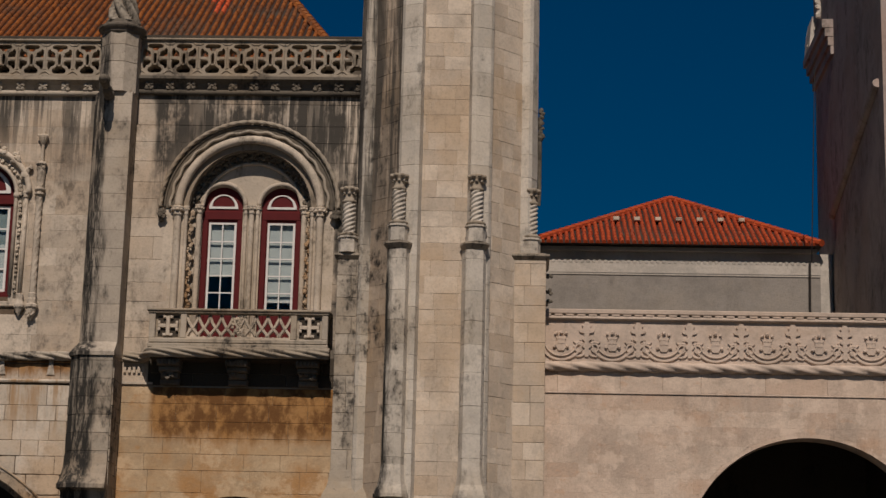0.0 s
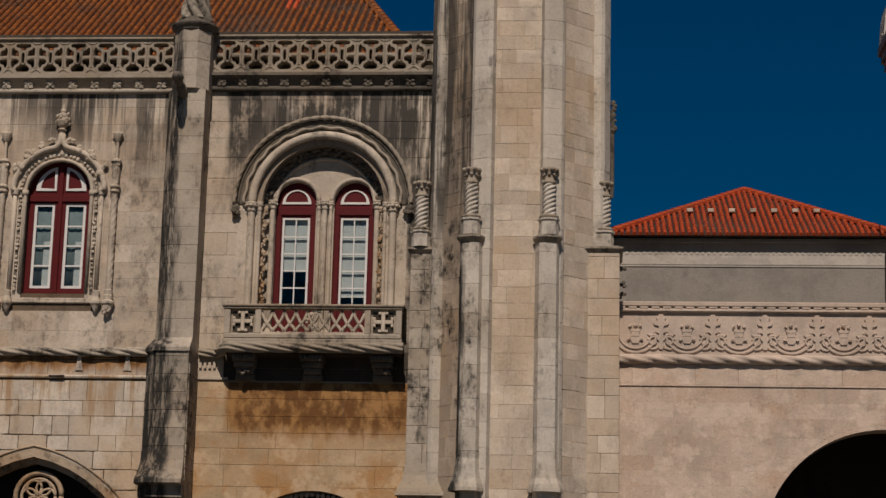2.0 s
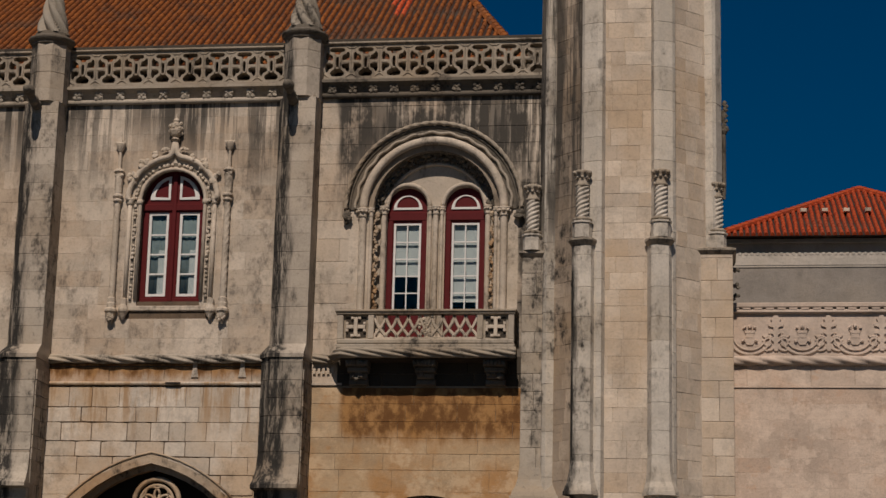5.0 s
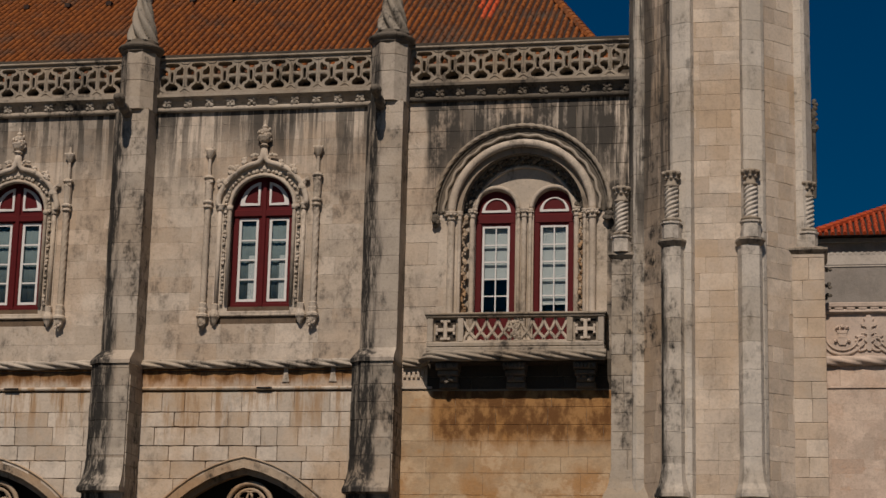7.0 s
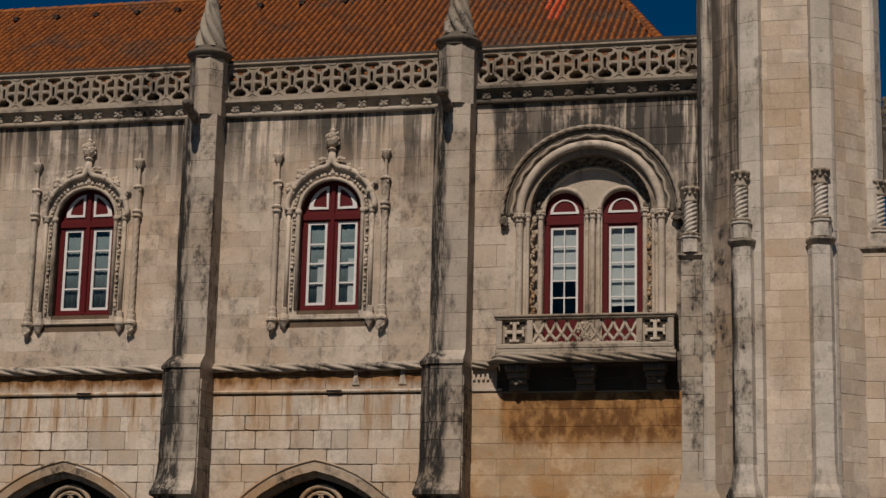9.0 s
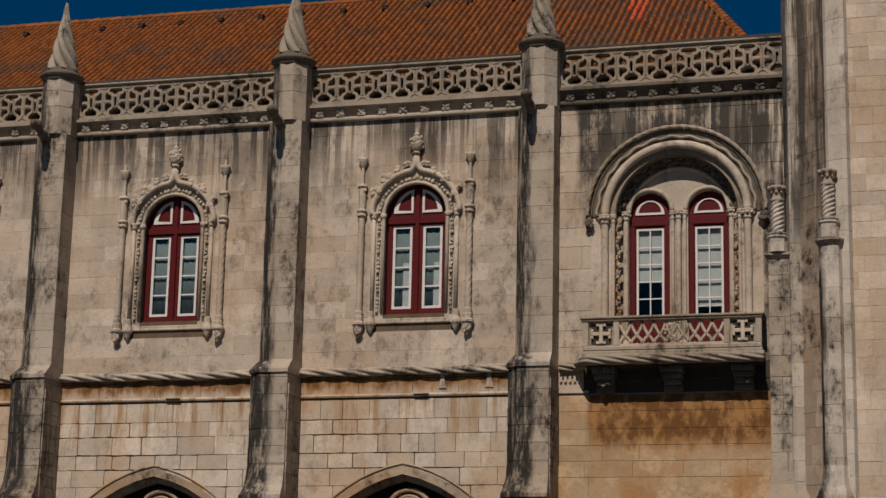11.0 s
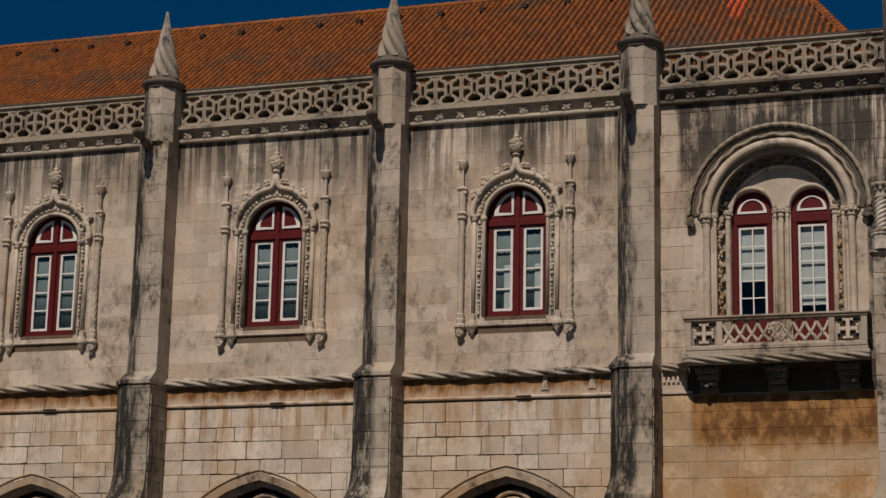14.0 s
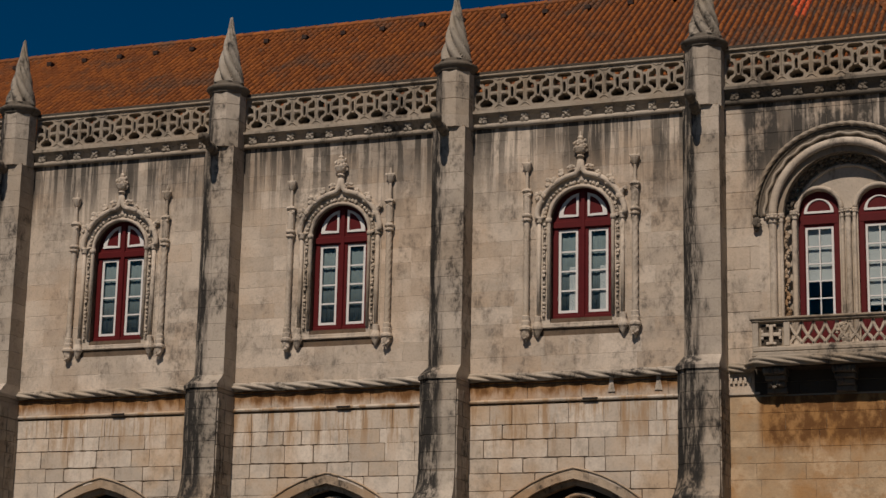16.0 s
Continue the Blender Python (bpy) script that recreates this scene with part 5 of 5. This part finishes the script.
for cx in (-9.33, -7.53, -5.68):
    br = bmesh.new()
    for y0, z0, z1, hw in ((BY + 0.10, 9.86, 10.02, 0.30), (BY + 0.24, 9.72, 9.86, 0.27), (BY + 0.38, 9.56, 9.72, 0.23), (BY + 0.48, 9.40, 9.56, 0.26)):
        box(br, cx - hw, cx + hw, y0, YW, z0, z1 - 0.002, 0.03)
    for i in range(6):
        blob(br, cx - 0.25 + 0.1 * i, BY + 0.09, 9.94, 0.06, 0.8, 1.5)
        blob(br, cx + crng.uniform(-0.2, 0.2), BY + 0.33, crng.uniform(9.55, 9.8), 0.07)
    # Dark tone adds the shade that falls on the brackets.
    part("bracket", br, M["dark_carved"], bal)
dent = bmesh.new()
for i in range(5):
    box(dent, JX + 0.06 + i * 0.125, JX + 0.13 + i * 0.125, YW - 0.07, YW - 0.01, 9.72, 9.9)
box(dent, JX + 0.02, BX0 + 0.05, YW - 0.05, YW - 0.01, 9.42, 9.48)
part("dentils", dent, M["carved"], wall_bay)

# ---- string courses, cornice and parapet ----


def span_of(k):
    """Clear width of a bay between its buttresses."""
    return JX + BAY * (k + 1) + 0.0, JX + BAY * k - 1.06


def string_course(x0, x1):
    s = thing("string_course", "twisted stone rope moulding above a plain ledge, lichened on top", "moulding", "string courses", (0, 0, 0.07))
    n = int((x1 - x0) / 0.08)
    part("rope", sweep(bmesh.new(), [(x0 + (x1 - x0) * i / n, YW - 0.09, 10.05 + 0.012 * math.sin(i * 0.21)) for i in range(n + 1)], 0.10, 30, lobes=4, twist=0.36, depth=0.72), M["side_pier"], s, smooth=True)
    part("fillet", box(bmesh.new(), x0, x1, YW - 0.03, YW, 9.88, 9.92, 0.01), M["band"], s)
    for cx in ((x1 - 0.82, x1 - 2.13) if x1 > JX - 2 else ()):       # worn stubs of lost corbels
        hw = rng.uniform(0.04, 0.06)
        part("stub", prism_xz(bmesh.new(), [(cx - hw * 1.9, 9.56), (cx + hw * 1.9, 9.56), (cx + hw, 9.80), (cx + hw, 9.96), (cx - hw, 9.96), (cx - hw, 9.80)], YW - 0.04, YW), M["carved"], s)
    part("ledge", sweep(bmesh.new(), [(x0, YW - 0.035, 9.39), (x1, YW - 0.035, 9.39)], 0.05, 8), M["lower"], s)


for k in range(3):
    string_course(*span_of(k))


clamps = [(a + 0.35, 10.2) for a, b in (span_of(k) for k in range(3))] + [(b - 0.1, 10.2) for a, b in (span_of(k) for k in range(2))] + [(0.5 * (a + b) + 0.4, 9.46) for a, b in (span_of(k) for k in range(3))]
for x, z in clamps:
    cl = thing("iron_clamp", "short black iron clamp lying on the stone ledge", "clamp", "iron clamps", (x, YW - 0.1, z))
    part("bar", box(bmesh.new(), -0.21, 0.21, -0.03, 0.09, -0.02, 0.025, 0.005), M["iron"], cl)


def rosette(bm, x, y, z, r=0.12):
    for q in range(4):
        t = math.pi / 4 + q * math.pi / 2
        blob(bm, x + r * 0.62 * math.cos(t), y, z + r * 0.62 * math.sin(t), r * 0.5)
    blob(bm, x, y - 0.02, z, r * 0.35)


DROP = -0.11                                 # the skyline sits lower along the west range


def cornice(x0, x1, tone):
    c = thing("cornice", "dark stone cornice set with carved rosettes", "cornice", "cornices of the facade", (0, 0, DROP if x0 < JX else 0.4 * DROP))
    part("lower_roll", sweep(bmesh.new(), [(x0, YW - 0.07, 17.5), (x1, YW - 0.07, 17.5)], 0.08, 10), M["side_pier" if tone == "parapet" else tone], c, smooth=True)
    bm = bmesh.new()
    v = []
    for y, z in ((YW - 0.03, 17.55), (YW - 0.05, 17.65), (YW - 0.1, 17.74), (YW - 0.2, 17.82), (YW - 0.26, 17.84), (YW - 0.26, 17.92), (YW + 0.3, 17.94), (YW + 0.3, 17.5)):
        v.append((bm.verts.new((x0, y, z)), bm.verts.new((x1, y, z))))
    for (a, b), (d, e) in zip(v, v[1:] + v[:1]):
        bm.faces.new((a, b, e, d))
    bm.faces.new([a for a, b in v][::-1])
    bm.faces.new([b for a, b in v])
    bmesh.ops.recalc_face_normals(bm, faces=bm.faces)
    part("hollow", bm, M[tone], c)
    n = max(2, round((x1 - x0) / 0.60))
    for i in range(n):
        bm = bmesh.new()
        rosette(bm, x0 + (i + 0.5) * (x1 - x0) / n, YW - 0.13, 17.67, 0.145)
        part("rosette", bm, M["pinnacle" if tone == "parapet" else "dark_carved"], c)


def tracery_unit(w):
    """One repeat of the parapet, pierced round a slender slot; half a cross stands at either end."""
    y0, y1, c, k = YW - 0.07, YW + 0.30, 18.48, w / 0.80
    mirror = lambda half: [(k * x, c + z) for x, z in half] + [(-k * x, c + z) for x, z in half[::-1]]
    slot = mirror([(0.036, -0.15), (0.042, -0.05), (0.042, 0.07), (0.03, 0.15)])
    crown = mirror([(0.05, 0.22), (0.085, 0.25), (0.10, 0.29), (0.17, 0.29), (0.215, 0.32), (0.215, 0.37), (0.17, 0.405), (0.08, 0.41)])
    bowl = mirror([(0.10, -0.415), (0.165, -0.40), (0.20, -0.34), (0.185, -0.275), (0.125, -0.235), (0.075, -0.19), (0.03, -0.19)])
    upper = [(0.12, 0.055), (0.225, 0.05), (0.33, 0.055), (0.345, 0.16), (0.335, 0.25), (0.295, 0.30), (0.262, 0.275), (0.25, 0.235), (0.19, 0.22), (0.14, 0.18)]
    lower = [(0.13, -0.05), (0.12, -0.13), (0.16, -0.185), (0.225, -0.20), (0.262, -0.27), (0.30, -0.30), (0.335, -0.25), (0.345, -0.16), (0.33, -0.05)]
    holes = [slot, crown, bowl] + [[(q * k * x, c + z) for x, z in o] for o in (upper, lower) for q in (1, -1)]
    bm = pierced(-w / 2 + 0.002, w / 2 - 0.002, 18.03, 18.98, holes, y0, y1)
    for q in (1, -1):
        edge = q * (w / 2 - 0.003)
        sweep(bm, [(edge - q * k * d, y0 - 0.005, c + z) for d, z in ((0.0, -0.345), (0.05, -0.36), (0.10, -0.40), (0.15, -0.44))], 0.022, 6)
        sweep(bm, [(edge - q * k * d, y0 - 0.005, c + z) for d, z in ((0.0, 0.40), (0.06, 0.39), (0.13, 0.44))], 0.02, 6)
        box(bm, *sorted((edge, edge - q * 0.045)), y0 - 0.02, y0 + 0.01, c - 0.30, c + 0.33, 0.012)
        box(bm, *sorted((edge - q * 0.046, edge - q * 0.22 * k)), y0 - 0.016, y0 + 0.01, c - 0.038, c + 0.042, 0.012)
        sweep(bm, [(q * k * x, y0 - 0.004, c + z) for x, z in ((0.075, 0.21), (0.075, 0.10), (0.085, 0.0), (0.075, -0.10), (0.06, -0.17))], 0.026, 6)
    return piece_mesh("tracery", bm, M["parapet"])


def piece_mesh(name, bm, material):
    me = bpy.data.meshes.new(name)
    bm.normal_update()
    bm.to_mesh(me)
    bm.free()
    me.materials.append(material)
    return me


UNIT = {}


def parapet(x0, x1):
    p = thing("parapet", "pierced stone parapet of crosses and lobed tracery", "balustrade", "parapets along the roof", (0, 0, DROP if x0 < JX else 0.4 * DROP))
    n = max(3, round((x1 - x0) / 0.80))
    w = (x1 - x0) / n
    key = round(w, 2)
    if key not in UNIT:
        UNIT[key] = tracery_unit(w)
    for i in range(n):
        ob = new("tracery", UNIT[key])
        ob.location, ob.parent = (x0 + (i + 0.5) * w, 0, 0), p
    part("base_rail", box(bmesh.new(), x0, x1, YW - 0.1, YW + 0.12, 17.945, 18.03, 0.01), M["parapet"], p)
    part("top_rail", box(bmesh.new(), x0, x1, YW - 0.14, YW + 0.34, 18.98, 19.05, 0.02), M["parapet"], p)
    part("coping", sweep(bmesh.new(), [(x0, YW, 19.08), (x1, YW, 19.08)], 0.09, 8), M["shade_crust"], p)


spans = [span_of(k) for k in range(3)] + [(-39.0, JX + BAY * 3 - 1.06), (JX + 0.02, -4.3)]
for a, b in spans:
    cornice(a, b, "dark_carved" if b > -6 else "parapet")
    parapet(a, b)

# ---- heads of the ground-floor portals ----


def portal(cx):
    p = thing("portal_arch", "pointed stone arch head over a dark doorway with a traced roundel", "arch", "pointed portals")
    for i, (hw, top, y0, y1) in enumerate(((3.2, 7.36, YW - 0.02, YW + 0.2), (3.05, 7.2, YW + 0.15, YW + 0.4))):
        part("moulding", band(bmesh.new(), pointed(cx, PORTAL_Z, hw - 0.05, top - 0.05 - PORTAL_Z), pointed(cx, PORTAL_Z, hw + 0.22, top + 0.26 - PORTAL_Z), y0, y1), M["portal"], p)
    part("outer_roll", sweep(bmesh.new(), at_y(pointed(cx, PORTAL_Z, 3.42, 7.60 - PORTAL_Z, 14), YW - 0.03), 0.03, 8), M["portal"], p, smooth=True)
    ring = bmesh.new()
    for r, rad in ((0.62, 0.07), (0.46, 0.04)):
        sweep(ring, at_y(arc(cx + 0.1, 6.3, r, 0, 360, 28), YW + 0.34), rad, 8)
    for q in range(6):
        t = q * math.pi / 3
        sweep(ring, at_y(arc(cx + 0.1 + 0.25 * math.cos(t), 6.3 + 0.25 * math.sin(t), 0.2, 0, 360, 12), YW + 0.34), 0.035, 6)
    part("roundel", ring, M["portal"], p, smooth=True)
    # Black sheet added for the dark inside of the doorway.
    part("door_panel", box(bmesh.new(), cx - 3.1, cx + 3.1, YW + 0.75, YW + 0.85, 0.1, 7.3), M["portal_shade"], p)
    return p


for x in WIN_X:
    portal(x - 0.2)
lowp = thing("portal_arch", "low round stone arch head with small leaf carving", "arch", "pointed portals")
part("moulding", band(bmesh.new(), arc(BIG_X, 5.2, 1.74, 180, 0, 24, 0.76), arc(BIG_X, 5.24, 1.9, 180, 0, 24, 0.76), YW - 0.03, YW + 0.2), M["ochre"], lowp)
bm = bmesh.new()
for x, z in along(arc(BIG_X, 5.2, 1.62, 180, 0, 30, 0.76), 0.14):
    blob(bm, x, YW + 0.15, z, 0.07)
part("leaf_band", bm, M["carved"], lowp)
# Same added black sheet, here behind the low arch.
part("door_panel", box(bmesh.new(), BIG_X - 1.75, BIG_X + 1.75, YW + 0.6, YW + 0.7, 0.1, 6.6), M["portal_shade"], lowp)

# ---- carved frieze of the arcade ----
fr = thing("frieze", "pale stone frieze carved with fleurons, urns and scrolls", "frieze")
part("slab", box(bmesh.new(), -0.4, 13.5, YW - 0.02, YW + 0.5, 9.96, 11.32), M["frieze"], fr)
part("cornice", box(bmesh.new(), -0.4, 13.5, YW - 0.12, YW + 0.5, 11.322, 11.42, 0.03), M["frieze"], fr)
part("coping", box(bmesh.new(), -0.4, 13.5, YW - 0.13, YW + 0.5, 11.472, 11.60, 0.02), M["frieze"], fr)
# Dark strip paints in the shade between the dentils.
part("coping_hollow", box(bmesh.new(), -0.4, 13.5, YW - 0.08, YW + 0.5, 11.422, 11.470), M["dark_carved"], fr)
for i in range(34):
    part("dentil", box(bmesh.new(), 0.45 + i * 0.3, 0.66 + i * 0.3, YW - 0.12, YW - 0.081, 11.424, 11.468), M["frieze"], fr)
part("rope", sweep(bmesh.new(), [(-0.4 + 0.09 * i, YW - 0.045, 10.08) for i in range(155)], 0.12, 20, lobes=4, twist=0.4, depth=0.4), M["frieze"], fr, smooth=True)
part("ledge", box(bmesh.new(), -0.4, 13.5, YW - 0.045, YW - 0.02, 9.37, 9.42, 0.01), M["arcade"], fr)
yr = YW - 0.03


def fleuron():
    """Crisp flat lily: a waisted stem with bands, a lobed crown and a pair of curled side leaves."""
    half = [(0.045, 10.34), (0.075, 10.44), (0.05, 10.56), (0.11, 10.60), (0.11, 10.65), (0.06, 10.68), (0.055, 10.76), (0.13, 10.80), (0.13, 10.84), (0.06, 10.87),
            (0.07, 10.96), (0.18, 10.99), (0.20, 11.04), (0.12, 11.07), (0.09, 11.12), (0.13, 11.17), (0.08, 11.21), (0.05, 11.27)]
    bm = prism_xz(bmesh.new(), half + [(-x, z) for x, z in half[::-1]], yr - 0.035, yr + 0.02)
    for q in (-1, 1):
        curl = [(q * (0.20 + (0.13 - 0.005 * t) * math.cos(2.4 - 0.42 * t)), yr - 0.012, 10.55 + (0.13 - 0.005 * t) * math.sin(2.4 - 0.42 * t)) for t in range(15)]
        sweep(bm, curl, 0.03, 6)
        sweep(bm, [(q * x, yr - 0.01, z) for x, z in ((0.05, 10.42), (0.13, 10.36), (0.24, 10.34), (0.34, 10.40))], 0.03, 6)
        sweep(bm, [(q * x, yr - 0.01, z) for x, z in ((0.10, 10.70), (0.20, 10.72), (0.30, 10.70), (0.34, 10.75))], 0.026, 6)
        for x, z, r in ((0.20, 10.50, 0.05), (0.33, 10.62, 0.035), (0.17, 10.80, 0.03)):
            blob(bm, q * x, yr, z, r, 1.1, 0.9, 1, 0.5)
    return bm


def urn():
    bm = bmesh.new()
    prism_xz(bm, [(-0.14, 10.62), (-0.08, 10.5), (0.08, 10.5), (0.14, 10.62), (0.1, 10.75), (0.14, 10.88), (-0.14, 10.88), (-0.1, 10.75)], yr - 0.025, yr + 0.02)
    for s in (-1, 1):
        blob(bm, s * 0.13, yr - 0.03, 10.95, 0.05)
        blob(bm, s * 0.17, yr - 0.03, 10.6, 0.05)
    blob(bm, 0, yr - 0.04, 10.98, 0.06)
    box(bm, -0.11, 0.11, yr - 0.035, yr, 10.68, 10.71)
    box(bm, -0.12, 0.12, yr - 0.035, yr, 10.8, 10.83)
    return bm


for i in range(8):
    x = 0.95 + 1.345 * i + 0.65
    f, u = part("fleuron", fleuron(), M["frieze"], fr), part("urn", urn(), M["frieze"], fr)
    f.location, u.location = (x, 0, 0), (x - 0.672, 0, 0)
    sc = bmesh.new()
    for r, rad in ((0.47, 0.035), (0.36, 0.025)):
        sweep(sc, [(x - 0.672 + r * 1.15 * math.cos(a), yr - 0.01, 10.72 + r * math.sin(a)) for a in (math.pi * (1.02 + 0.96 * q / 20) for q in range(21))], rad, 6)
    part("scroll", sc, M["frieze"], fr)

# ---- church details ----
for ov, z in ((0.10, 22.0), (0.18, 22.3), (0.27, 22.6), (0.36, 22.9)):
    part("cornice", box(bmesh.new(), 9.78 - ov, 9.9, YW + 9.5, 63.4 + ov, z, z + 0.28), M["shade_render"], church)
bm = bmesh.new()
prism_xz(bm, [(9.44, 23.2), (9.62, 23.2), (9.66, 24.0), (9.58, 24.35), (9.5, 23.9)], 62.4, 63.6)
for i in range(8):
    blob(bm, 9.5 + 0.02 * i, 62.8, 23.4 + 0.12 * i, 0.09)
part("pinnacle", bm, M["plaster"], church)
bm = bmesh.new()
for i in range(12):
    blob(bm, 9.72 + 0.03 * math.sin(i), 62.0, 24.2 + 0.12 * i, 0.13)
part("crocket", bm, M["plaster"], church)
part("raking_moulding", sweep(bmesh.new(), [(9.74, 60.2, 16.8), (9.74, 52.0, 18.6)], 0.14, 8), M["shade_render"], church)

cable = thing("lightning_cable", "thin dark cable hanging down beside the church wall", "cable")
part("wire", sweep(bmesh.new(), [(8.85 - 0.0125 * i, 57.5, 20.9 - 0.37 * i) for i in range(24)], 0.016, 6), M["iron"], cable)
part("rod", sweep(bmesh.new(), [(8.30, 55.88, 11.0), (8.34, 55.88, 14.3)], 0.035, 6), M["iron"], cable)

bm = bmesh.new()
for i in range(16):
    blob(bm, 0.30 + crng.uniform(-0.05, 0.1), YW + 0.75, 16.55 + 0.05 * i, 0.1 if 5 < i < 9 else 0.065)
lathe(bm, 0.30, YW + 0.75, [(0.05, 14.6), (0.07, 15.0), (0.07, 16.4), (0.12, 16.5), (0.05, 16.6)], 8)
part("side_colonnette", bm, M["dark_carved"], turret)
for z in (11.75, 12.05, 12.5):
    bm = bmesh.new()
    for i in range(5):
        blob(bm, 0.53 + 0.03 * i, YW - 0.05, z + crng.uniform(-0.05, 0.08), 0.055)
    part("crocket", bm, M["dark_carved"], turret)
